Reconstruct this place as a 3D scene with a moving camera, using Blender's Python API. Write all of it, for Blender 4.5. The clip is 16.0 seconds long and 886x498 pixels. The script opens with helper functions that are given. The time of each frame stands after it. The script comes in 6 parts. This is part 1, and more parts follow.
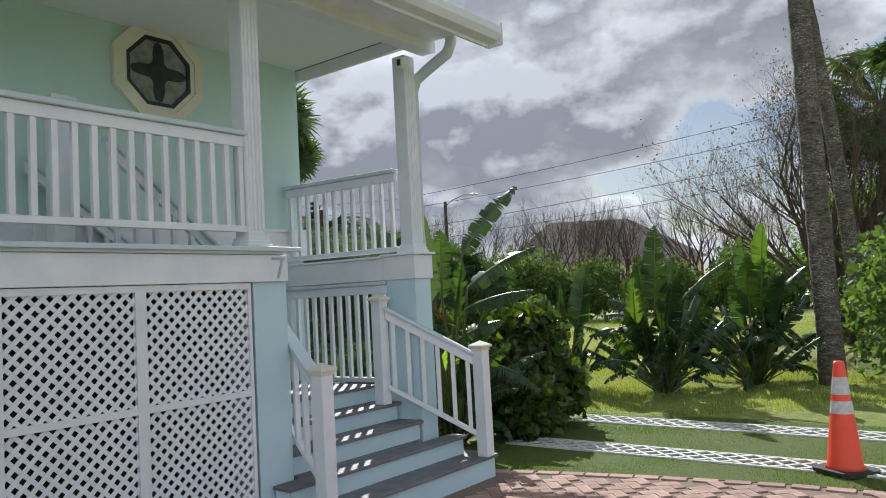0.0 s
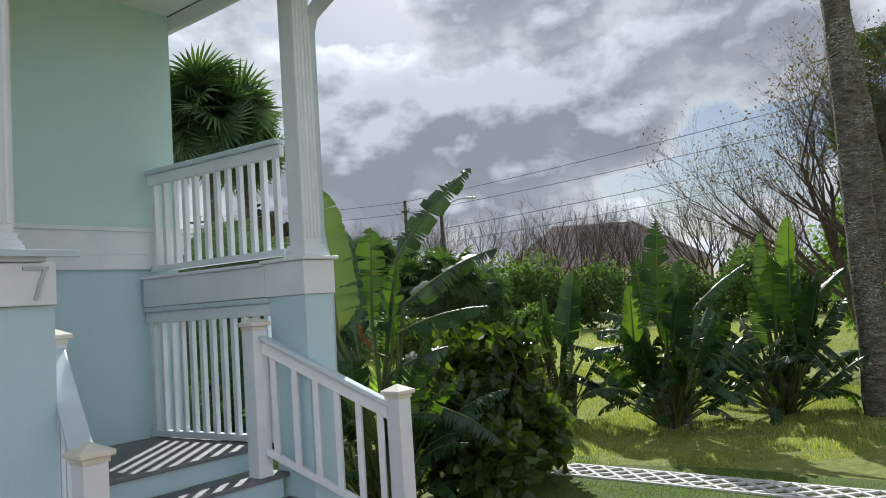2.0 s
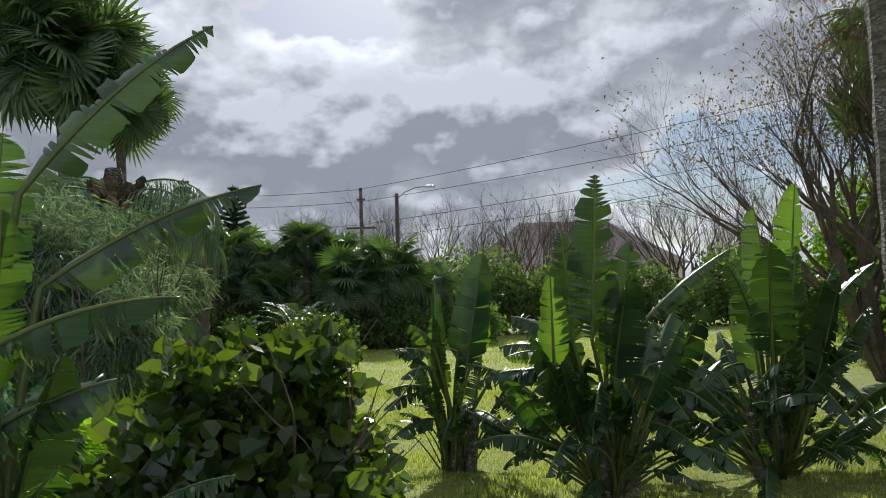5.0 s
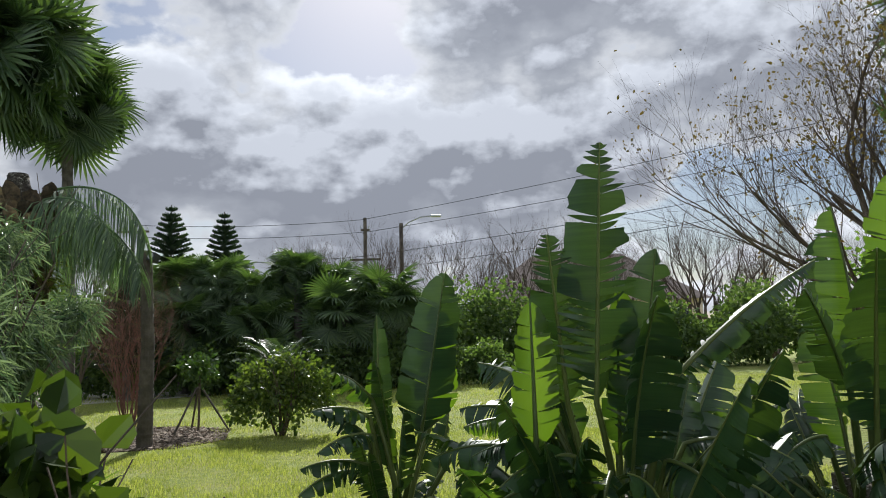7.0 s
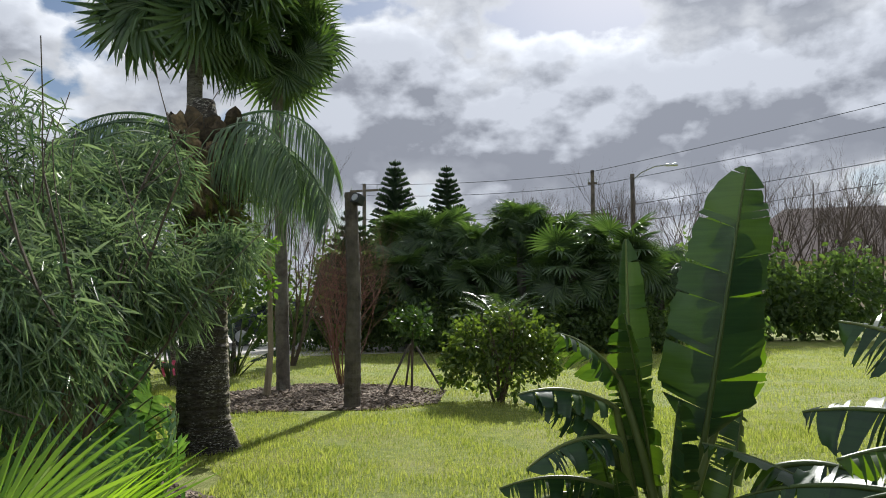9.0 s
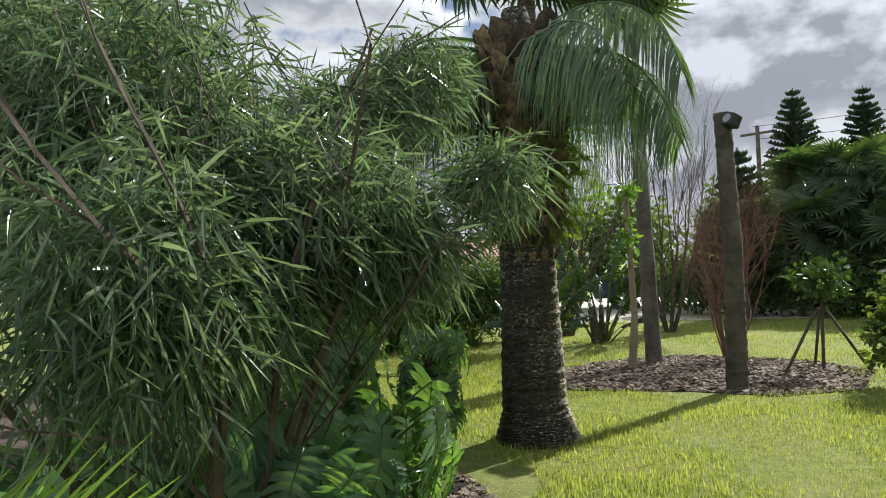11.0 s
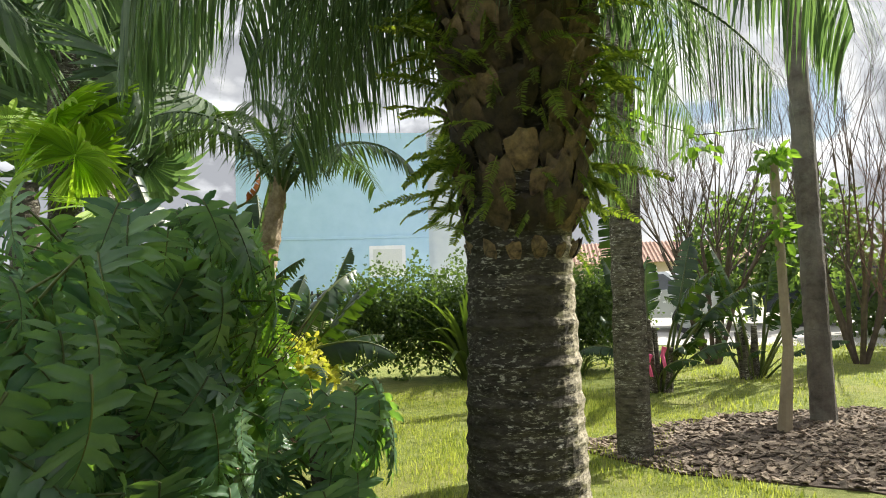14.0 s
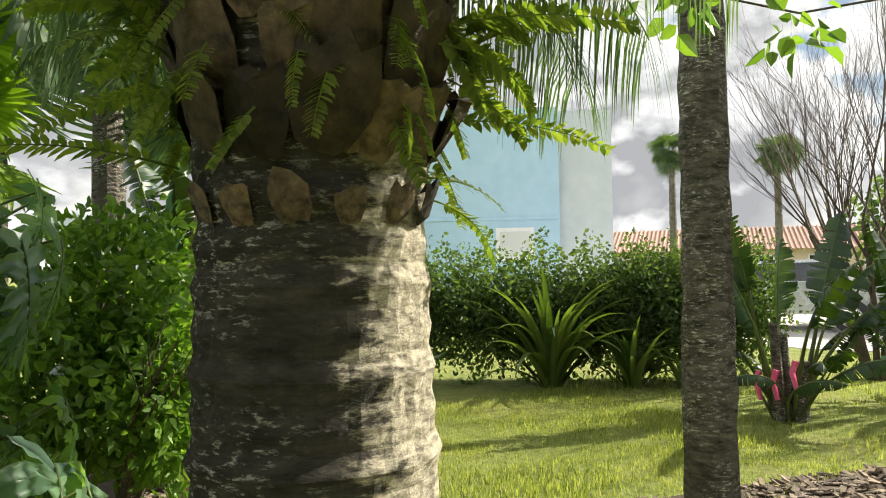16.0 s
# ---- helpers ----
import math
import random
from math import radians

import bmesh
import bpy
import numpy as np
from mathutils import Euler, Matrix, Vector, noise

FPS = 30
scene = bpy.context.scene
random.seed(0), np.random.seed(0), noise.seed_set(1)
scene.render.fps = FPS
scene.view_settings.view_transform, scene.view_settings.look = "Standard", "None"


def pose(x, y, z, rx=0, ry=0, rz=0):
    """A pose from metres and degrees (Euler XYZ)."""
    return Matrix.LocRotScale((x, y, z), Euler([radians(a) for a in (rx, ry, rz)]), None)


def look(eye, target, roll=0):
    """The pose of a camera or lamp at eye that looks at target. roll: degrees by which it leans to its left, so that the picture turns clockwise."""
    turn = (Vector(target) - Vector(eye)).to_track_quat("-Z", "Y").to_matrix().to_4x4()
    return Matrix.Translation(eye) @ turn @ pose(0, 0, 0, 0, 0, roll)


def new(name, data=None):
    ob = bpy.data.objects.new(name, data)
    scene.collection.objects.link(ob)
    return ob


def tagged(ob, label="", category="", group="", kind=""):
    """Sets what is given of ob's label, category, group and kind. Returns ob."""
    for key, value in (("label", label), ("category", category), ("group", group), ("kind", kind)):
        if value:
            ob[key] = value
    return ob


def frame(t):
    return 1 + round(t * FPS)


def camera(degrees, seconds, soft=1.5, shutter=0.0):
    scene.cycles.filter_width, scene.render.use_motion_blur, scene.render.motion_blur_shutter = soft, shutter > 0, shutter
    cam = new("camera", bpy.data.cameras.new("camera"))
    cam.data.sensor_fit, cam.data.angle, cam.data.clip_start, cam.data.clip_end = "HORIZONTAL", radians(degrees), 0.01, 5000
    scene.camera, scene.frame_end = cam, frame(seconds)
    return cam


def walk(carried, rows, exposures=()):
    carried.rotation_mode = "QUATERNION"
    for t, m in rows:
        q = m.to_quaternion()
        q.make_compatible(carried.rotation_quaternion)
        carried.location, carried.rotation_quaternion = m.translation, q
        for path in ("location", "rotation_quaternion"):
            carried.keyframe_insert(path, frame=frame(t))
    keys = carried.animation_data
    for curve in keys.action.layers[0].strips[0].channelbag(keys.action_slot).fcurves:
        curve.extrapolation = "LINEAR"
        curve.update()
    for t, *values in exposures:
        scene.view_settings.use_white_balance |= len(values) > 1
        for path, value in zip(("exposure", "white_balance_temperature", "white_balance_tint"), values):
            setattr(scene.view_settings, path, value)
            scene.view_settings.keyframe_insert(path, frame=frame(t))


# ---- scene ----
cam = camera(61.1, 16.0, 1.0)
METRES, EYE, TILT, LEAN, TURN = 16.5, 1.6, 0.0, 0.0, 0.0
ROWS = [
    (0.0, 0.0, 0.0, 0.0, 0.19, 3.52, 3.11),
    (0.5, 0.0094, 0.0329, 0.0004, 0.02, 3.68, 3.15),
    (1.0, 0.0192, 0.0627, 0.0019, 0.5, 3.86, 3.42),
    (1.5, 0.0309, 0.0934, 0.0028, 1.05, 4.03, 3.77),
    (2.0, 0.0391, 0.1244, 0.0032, 0.81, 4.08, 3.88),
    (2.5, 0.0514, 0.1565, 0.0026, 0.43, 4.02, 3.69),
    (3.0, 0.0601, 0.1882, 0.0027, -0.12, 3.81, 3.32),
    (3.5, 0.0719, 0.2185, 0.001, -0.47, 3.67, 2.8),
    (4.0, 0.0841, 0.251, -0.0006, -0.55, 3.59, 2.43),
    (6.5, 0.1332, 0.4065, -0.0024, -1.84, 5.5, 1.23),
    (7.0, 0.1369, 0.4353, -0.0021, -0.01, 6.46, 1.51),
    (7.5, 0.1343, 0.4642, -0.002, 3.61, 6.72, 1.47),
    (8.0, 0.1298, 0.4921, -0.0039, 7.25, 6.06, 1.07),
    (8.5, 0.128, 0.5235, -0.005, 11.51, 4.85, 0.56),
    (9.0, 0.1216, 0.5504, -0.0077, 17.09, 3.76, 0.4),
    (9.5, 0.1194, 0.5786, -0.0117, 24.46, 2.99, 0.8),
    (10.0, 0.1102, 0.6047, -0.0117, 33.19, 2.59, 1.49),
    (12.5, 0.0518, 0.745, -0.0147, 55.17, 0.55, 2.52),
    (13.0, 0.0383, 0.774, -0.0134, 55.99, 0.82, 2.48),
    (13.5, 0.0258, 0.8039, -0.0134, 57.46, 1.41, 2.21),
    (14.0, 0.0059, 0.8292, -0.0145, 59.73, 2.44, 1.81),
    (14.5, -0.0116, 0.8565, -0.0156, 62.53, 3.12, 1.35),
    (15.0, -0.0284, 0.8802, -0.0142, 65.78, 3.03, 1.0),
    (15.5, -0.0451, 0.9041, -0.0145, 68.68, 2.44, 0.88),
    (16.0, -0.0608, 0.9296, -0.0146, 71.38, 1.48, 1.0),
]
walk(cam, [(t, pose(0, 0, EYE, TILT, LEAN, TURN) @ pose(METRES * x, METRES * y, METRES * z, 90 + pitch, roll, yaw)) for t, x, y, z, yaw, pitch, roll in ROWS], [(0.0, 0.52, 5950, 9.0), (10.0, 0.62, 6050, 10.0), (12.5, 1.28, 6250, 9.0), (16.0, 1.35, 6800, 7.0)])

# ---- world, sun ----
SUN_EL, SUN_AZ = radians(37), radians(-2)
sun = new("sun", bpy.data.lights.new("sun", "SUN"))
sun.data.energy, sun.data.angle, sun.data.color = 3.9, radians(0.6), (1.0, 0.94, 0.84)
sun.matrix_world = look((math.sin(SUN_AZ) * 60, math.cos(SUN_AZ) * 60, math.tan(SUN_EL) * 60), (0, 0, 0))


class Nodes:
    """Short-hand for building node trees."""

    def __init__(self, tree):
        self.t = tree

    def add(self, kind, links=None, **values):
        n = self.t.nodes.new(kind)
        for k, v in values.items():
            setattr(n, k, v)
        for k, v in (links or {}).items():
            if isinstance(v, bpy.types.NodeSocket):
                self.t.links.new(v, n.inputs[k])
            else:
                n.inputs[k].default_value = v
        return n

    def math(self, op, a, b=0.0, clamp=False):
        return self.add("ShaderNodeMath", {0: a, 1: b}, operation=op, use_clamp=clamp).outputs[0]

    def ramp(self, fac, stops):
        n = self.add("ShaderNodeValToRGB", {0: fac})
        while len(n.color_ramp.elements) < len(stops):
            n.color_ramp.elements.new(0.5)
        for e, (p, c) in zip(n.color_ramp.elements, stops):
            e.position, e.color = p, (*c, 1)
        return n.outputs[0]

    def mix(self, fac, a, b, blend="MIX"):
        return self.add("ShaderNodeMix", {0: fac, 6: a, 7: b}, data_type="RGBA", blend_type=blend).outputs[2]

    def noise(self, vec, scale, detail=4, rough=0.6, out=0):
        return self.add("ShaderNodeTexNoise", {"Vector": vec, "Scale": scale, "Detail": detail, "Roughness": rough}).outputs[out]


def make_world():
    w = bpy.data.worlds.new("sky")
    scene.world = w
    w.use_nodes = True
    w.node_tree.nodes.clear()
    n = Nodes(w.node_tree)
    sky = n.add("ShaderNodeTexSky", sky_type="NISHITA", sun_disc=False, sun_elevation=SUN_EL, sun_rotation=SUN_AZ)
    way = n.add("ShaderNodeTexCoord").outputs["Generated"]
    xyz = n.add("ShaderNodeSeparateXYZ", {0: way})
    az = n.math("MULTIPLY", n.math("ARCTAN2", xyz.outputs[0], xyz.outputs[1]), 57.296)
    el = n.math("MULTIPLY", n.math("ARCSINE", xyz.outputs[2]), 57.296)
    # great cloud masses (+) and thin places (-): azimuth, elevation, half-widths, weight
    masses = ((5, 15, 11, 6.5, 0.17), (-9, 11, 11, 5, 0.10), (4, 11.5, 6, 2.2, -0.10), (-5, 20, 9, 5.0, -0.04), (15, 8.0, 7, 1.6, -0.21),
              (22, 20, 10, 7, -0.06), (10, 27, 12, 5, 0.05), (-2, 30, 9, 6, 0.09), (-24, 14, 9, 9, 0.05), (-36, 10, 10, 7, -0.06), (-74, 9, 26, 13, 0.25), (-46, 25, 6, 5, -0.12))

    def density(shift):
        e = n.math("ADD", el, shift)
        vec = n.add("ShaderNodeCombineXYZ", {0: n.math("MULTIPLY", az, 0.1), 1: n.math("MULTIPLY", e, 0.15), 2: 5.3}).outputs[0]
        d = n.math("ADD", n.math("ADD", n.math("MULTIPLY", n.noise(vec, 0.85, 4, 0.45), 0.85), n.math("MULTIPLY", n.noise(vec, 2.2, 10, 0.56), 0.33)), -0.08)
        for a, b, sa, sb, k in masses:
            p = n.math("POWER", n.math("DIVIDE", n.math("SUBTRACT", az, a), sa), 2.0)
            q = n.math("POWER", n.math("DIVIDE", n.math("SUBTRACT", e, b), sb), 2.0)
            d = n.math("ADD", d, n.math("MULTIPLY", n.math("EXPONENT", n.math("MULTIPLY", n.math("ADD", p, q), -1.0)), k))
        return d

    dens = density(0.0)
    above = density(1.5)
    cover = n.ramp(dens, [(0.40, (0, 0, 0)), (0.455, (1, 1, 1))])
    # thin cloud is bright against the sun, thick cloud grey; an edge that faces the sun shines
    body = n.ramp(dens, [(0.42, (0.93, 0.92, 0.90)), (0.47, (0.76, 0.76, 0.77)), (0.53, (0.52, 0.53, 0.56)), (0.62, (0.41, 0.42, 0.455))])
    edge = n.math("MULTIPLY", n.math("SUBTRACT", dens, above), 4.4)
    edge = n.math("MAXIMUM", n.math("MINIMUM", edge, 0.34), -0.05)
    sunward = n.add("ShaderNodeVectorMath", {0: way, 1: (math.cos(SUN_EL) * math.sin(SUN_AZ), math.cos(SUN_EL) * math.cos(SUN_AZ), math.sin(SUN_EL))}, operation="DOT_PRODUCT").outputs["Value"]
    glow = n.math("POWER", n.math("MAXIMUM", sunward, 0.0), 7.0)
    front = n.math("MAXIMUM", n.math("MULTIPLY", sunward, -1.0), 0.0)
    gain = n.math("ADD", n.math("ADD", n.math("MULTIPLY", glow, 0.22), 0.88), n.math("MULTIPLY", front, 1.95))
    lit = n.add("ShaderNodeVectorMath", {0: n.add("ShaderNodeVectorMath", {0: body, 1: n.add("ShaderNodeCombineXYZ", {0: edge, 1: edge, 2: edge}).outputs[0]}, operation="ADD").outputs[0], "Scale": gain}, operation="SCALE").outputs[0]
    clear = n.add("ShaderNodeBackground", {0: sky.outputs[0], 1: 0.045})
    cloud = n.add("ShaderNodeBackground", {0: lit, 1: 0.60})
    both = n.add("ShaderNodeMixShader", {0: cover, 1: clear.outputs[0], 2: cloud.outputs[0]})
    n.add("ShaderNodeOutputWorld", {0: both.outputs[0]})


make_world()


# ---- materials ----
def surface(name, low, high, scale=6.0, rough=0.7, bump=0.15, bump_scale=40.0, metal=0.0, spread=0.0, stain=None, coords="Object", spec=0.5):
    m = bpy.data.materials.new(name)
    m.use_nodes = True
    n = Nodes(m.node_tree)
    n.t.nodes.clear()
    where = n.add("ShaderNodeTexCoord").outputs[coords]
    tone = n.noise(where, scale, 6, 0.65)
    colour = n.ramp(tone, [(0.32, low), (0.68, high)])
    if stain:
        patch = n.ramp(n.noise(where, scale * 0.23, 5, 0.7), [(0.48, (0, 0, 0)), (0.66, (1, 1, 1))])
        colour = n.mix(n.math("MULTIPLY", patch, 0.7), colour, (*stain, 1))
    if spread:
        rnd = n.math("ADD", n.add("ShaderNodeObjectInfo").outputs["Random"], n.add("ShaderNodeNewGeometry").outputs["Random Per Island"])
        shift = n.math("ADD", n.math("MULTIPLY", n.math("FRACT", rnd), 2 * spread), 1 - spread)
        colour = n.mix(1.0, colour, n.add("ShaderNodeCombineColor", {0: shift, 1: shift, 2: shift}).outputs[0], "MULTIPLY")
    relief = n.add("ShaderNodeBump", {"Strength": bump, "Distance": 0.02, "Height": n.noise(where, bump_scale, 8, 0.7)})
    gloss = n.add("ShaderNodeMapRange", {0: n.noise(where, scale * 2.3), 3: max(rough - 0.12, 0.02), 4: min(rough + 0.12, 1.0)}).outputs[0]
    b = n.add("ShaderNodeBsdfPrincipled", {"Base Color": colour, "Roughness": gloss, "Metallic": metal, "Specular IOR Level": spec, "Normal": relief.outputs[0]})
    n.add("ShaderNodeOutputMaterial", {0: b.outputs[0]})
    return m


def leafy(name, low, high, through_light=0.35, rough=0.38, glow=(1.9, 2.1, 0.7), scale=3.0, vein=0.0):
    m = bpy.data.materials.new(name)
    m.use_nodes = True
    n = Nodes(m.node_tree)
    n.t.nodes.clear()
    where = n.add("ShaderNodeTexCoord").outputs["Object"]
    rnd = n.math("FRACT", n.math("ADD", n.add("ShaderNodeObjectInfo").outputs["Random"], n.add("ShaderNodeNewGeometry").outputs["Random Per Island"]))
    tone = n.math("ADD", n.math("MULTIPLY", rnd, 0.6), n.math("MULTIPLY", n.noise(where, scale, 5), 0.5))
    if vein:
        along = n.add("ShaderNodeVectorMath", {0: where, 1: (1.0, 1.0, 26.0)}, operation="MULTIPLY").outputs[0]
        tone = n.math("ADD", tone, n.math("MULTIPLY", n.math("SUBTRACT", n.noise(along, 3.0, 3), 0.5), vein))
    colour = n.ramp(tone, [(0.2, low), (0.85, high)])
    relief = n.add("ShaderNodeBump", {"Strength": 0.08, "Distance": 0.01, "Height": n.noise(where, 60.0, 4)})
    b = n.add("ShaderNodeBsdfPrincipled", {"Base Color": colour, "Roughness": rough, "Specular IOR Level": 0.45, "Normal": relief.outputs[0]})
    warm = n.mix(1.0, colour, (*glow, 1), "MULTIPLY")
    tr = n.add("ShaderNodeBsdfTranslucent", {0: warm})
    if vein:
        through_light = n.math("ADD", n.math("MULTIPLY", n.math("GREATER_THAN", n.add("ShaderNodeObjectInfo").outputs["Random"], 0.8), 0.3), 0.10)
    mixed = n.add("ShaderNodeMixShader", {0: through_light, 1: b.outputs[0], 2: tr.outputs[0]})
    n.add("ShaderNodeOutputMaterial", {0: mixed.outputs[0]})
    return m


def ground_mat():
    m = bpy.data.materials.new("lawn_soil")
    m.use_nodes = True
    n = Nodes(m.node_tree)
    n.t.nodes.clear()
    where = n.add("ShaderNodeTexCoord").outputs["Object"]
    base = n.ramp(n.noise(where, 7.0, 9, 0.75), [(0.3, (0.13, 0.18, 0.04)), (0.52, (0.27, 0.32, 0.08)), (0.72, (0.42, 0.43, 0.16))])
    dry = n.ramp(n.noise(where, 0.8, 6, 0.7), [(0.46, (0, 0, 0)), (0.68, (1, 1, 1))])
    colour = n.mix(n.math("MULTIPLY", dry, 0.55), base, (0.40, 0.36, 0.14, 1))
    relief = n.add("ShaderNodeBump", {"Strength": 0.8, "Distance": 0.05, "Height": n.noise(where, 45.0, 8, 0.8)})
    b = n.add("ShaderNodeBsdfPrincipled", {"Base Color": colour, "Roughness": 0.85, "Specular IOR Level": 0.2, "Normal": relief.outputs[0]})
    n.add("ShaderNodeOutputMaterial", {0: b.outputs[0]})
    return m


WHITE = surface("white_paint", (0.68, 0.71, 0.76), (0.79, 0.81, 0.84), 3.0, 0.5, 0.08, 60, spread=0.03)
TRIM = surface("aqua_grey_trim", (0.50, 0.58, 0.64), (0.60, 0.67, 0.72), 3.0, 0.45, 0.06, 60)
MINT = surface("mint_stucco", (0.51, 0.68, 0.66), (0.57, 0.74, 0.72), 1.6, 0.8, 0.25, 90)
AQUA = surface("aqua_stucco", (0.50, 0.66, 0.72), (0.56, 0.72, 0.78), 1.6, 0.8, 0.25, 90)
CEIL = surface("porch_ceiling_paint", (0.76, 0.81, 0.81), (0.82, 0.86, 0.86), 1.5, 0.7, 0.08, 50)
TREAD = surface("grey_deck_paint", (0.13, 0.135, 0.15), (0.20, 0.205, 0.22), 7.0, 0.6, 0.2, 60, stain=(0.10, 0.10, 0.105))
CREAM = surface("cream_plaster", (0.66, 0.63, 0.54), (0.76, 0.73, 0.64), 5.0, 0.7, 0.1, 50)
DARKM = surface("dark_metal", (0.03, 0.035, 0.04), (0.06, 0.065, 0.07), 8.0, 0.45, 0.05, 60, metal=0.6)
STEEL = surface("galvanised_steel", (0.38, 0.40, 0.42), (0.52, 0.54, 0.55), 8.0, 0.45, 0.05, 60, metal=0.7)
SMOKE = surface("dusty_leaded_glass", (0.16, 0.17, 0.17), (0.34, 0.34, 0.33), 9.0, 0.12, 0.1, 20)
SHINGLE = surface("grey_shingle", (0.10, 0.10, 0.11), (0.18, 0.18, 0.19), 9.0, 0.9, 0.6, 30)
SOIL = surface("dark_soil", (0.05, 0.035, 0.025), (0.12, 0.085, 0.06), 9.0, 0.95, 0.9, 25)


def ringed_bark(name, low, high, lichen, amount=0.62, sun_tint=None):
    """Dark palm bark with broken rings, pale lichen flecks and an optional painted sunlit side."""
    m = bpy.data.materials.new(name)
    m.use_nodes = True
    n = Nodes(m.node_tree)
    n.t.nodes.clear()
    where = n.add("ShaderNodeTexCoord").outputs["Object"]
    flat = n.add("ShaderNodeVectorMath", {0: where, 1: (1.0, 1.0, 3.2)}, operation="MULTIPLY").outputs[0]
    base = n.ramp(n.noise(flat, 9.0, 8, 0.7), [(0.3, low), (0.7, high)])
    fleck = n.math("MULTIPLY", n.ramp(n.noise(flat, 26.0, 6, 0.75), [(amount - 0.05, (0, 0, 0)), (amount + 0.03, (1, 1, 1))]), n.ramp(n.noise(where, 3.5, 3), [(0.42, (0, 0, 0)), (0.6, (1, 1, 1))]))
    colour = n.mix(fleck, base, (*lichen, 1))
    if sun_tint:
        # Sunlit strip painted in: cream colour on the +y side, ragged by noise.
        sun_side = n.math("ADD", n.math("MULTIPLY", n.add("ShaderNodeSeparateXYZ", {0: where}).outputs[1], 2.2), n.math("MULTIPLY", n.noise(flat, 8.0, 7, 0.7), 1.3))
        sun_side = n.ramp(sun_side, [(0.72, (0, 0, 0)), (0.86, (1, 1, 1))])
        colour = n.mix(n.math("MULTIPLY", sun_side, 0.9), colour, n.ramp(n.noise(flat, 24.0, 6, 0.7), [(0.35, tuple(0.3 * c for c in sun_tint)), (0.55, sun_tint)]))
    rings = n.add("ShaderNodeTexWave", {"Vector": where, "Scale": 6.0, "Distortion": 7.0, "Detail": 5.0, "Detail Scale": 2.5}, bands_direction="Z").outputs[1]
    height = n.math("ADD", n.math("MULTIPLY", rings, 0.7), n.noise(flat, 22.0, 9, 0.75))
    relief = n.add("ShaderNodeBump", {"Strength": 0.55, "Distance": 0.02, "Height": height})
    b = n.add("ShaderNodeBsdfPrincipled", {"Base Color": colour, "Roughness": 0.92, "Specular IOR Level": 0.2, "Normal": relief.outputs[0]})
    n.add("ShaderNodeOutputMaterial", {0: b.outputs[0]})
    return m


BARK = ringed_bark("palm_bark", (0.018, 0.015, 0.012), (0.20, 0.18, 0.145), (0.60, 0.58, 0.52), 0.585)
# The last colour paints the sunlit +y side of the thick trunk.
FATBARK = ringed_bark("sun_side_palm_bark", (0.012, 0.011, 0.009), (0.085, 0.075, 0.06), (0.50, 0.48, 0.42), 0.59, (0.50, 0.445, 0.34))
BARK2 = surface("grey_bark", (0.055, 0.048, 0.04), (0.17, 0.15, 0.125), 6.0, 0.9, 1.0, 26, stain=(0.22, 0.22, 0.19))
BOOT = surface("cut_frond_stub", (0.028, 0.020, 0.013), (0.23, 0.155, 0.085), 18.0, 0.85, 0.9, 30, spread=0.75, stain=(0.13, 0.12, 0.075))
TWIG = surface("bare_twig", (0.05, 0.038, 0.03), (0.14, 0.105, 0.08), 8.0, 0.85, 0.3, 40)
REDTWIG = surface("reddish_twig", (0.13, 0.065, 0.05), (0.27, 0.15, 0.11), 8.0, 0.85, 0.3, 40)
STALK = leafy("green_stalk", (0.05, 0.08, 0.02), (0.14, 0.17, 0.05), 0.1)
BANANA = leafy("paddle_leaf_green", (0.010, 0.032, 0.014), (0.030, 0.072, 0.022), 0.27, 0.36, (4.6, 3.4, 0.5), 1.5, 0.9)
# Lighter, more see-through BANANA copy: sun through the leaf, put into colour.
BACKLITLEAF = leafy("backlit_paddle_leaf", (0.035, 0.075, 0.015), (0.065, 0.115, 0.025), 0.45, 0.4, (2.9, 2.8, 0.35), 1.5)
PALELEAF = leafy("pale_paddle_leaf", (0.055, 0.095, 0.035), (0.10, 0.15, 0.055), 0.28, 0.45, (2.0, 1.9, 0.6), 1.5)
ROUNDLEAF = leafy("round_bush_leaf", (0.014, 0.034, 0.011), (0.078, 0.118, 0.028), 0.36, 0.3, (2.4, 2.4, 0.4))
LAWNBUSH = leafy("pale_bush_leaf", (0.036, 0.07, 0.022), (0.125, 0.17, 0.05), 0.44, 0.36, (1.8, 1.9, 0.5))
STRAP = leafy("strap_leaf_green", (0.035, 0.07, 0.02), (0.20, 0.26, 0.08), 0.3, 0.4, (1.6, 1.8, 0.5))
DEADLEAF = leafy("dry_orange_leaf", (0.18, 0.05, 0.015), (0.36, 0.13, 0.035), 0.3, 0.6, (1.4, 1.2, 0.8))
FAN = leafy("fan_frond_green", (0.034, 0.064, 0.030), (0.105, 0.155, 0.07), 0.25, 0.4, (1.8, 2.1, 0.6))
YFAN = leafy("yellow_green_frond", (0.14, 0.24, 0.03), (0.30, 0.42, 0.06), 0.45, 0.55, (1.7, 1.9, 0.5))
FEATHER = leafy("grey_green_frond", (0.062, 0.10, 0.068), (0.16, 0.215, 0.135), 0.42, 0.62, (1.5, 1.8, 0.7))
BUSHY = leafy("broad_bush_leaf", (0.018, 0.045, 0.014), (0.07, 0.125, 0.03), 0.24, 0.36, (2.0, 2.2, 0.5))
DARKBUSH = leafy("dark_hedge_leaf", (0.045, 0.078, 0.036), (0.135, 0.19, 0.08), 0.5, 0.58, (1.8, 2.0, 0.6))
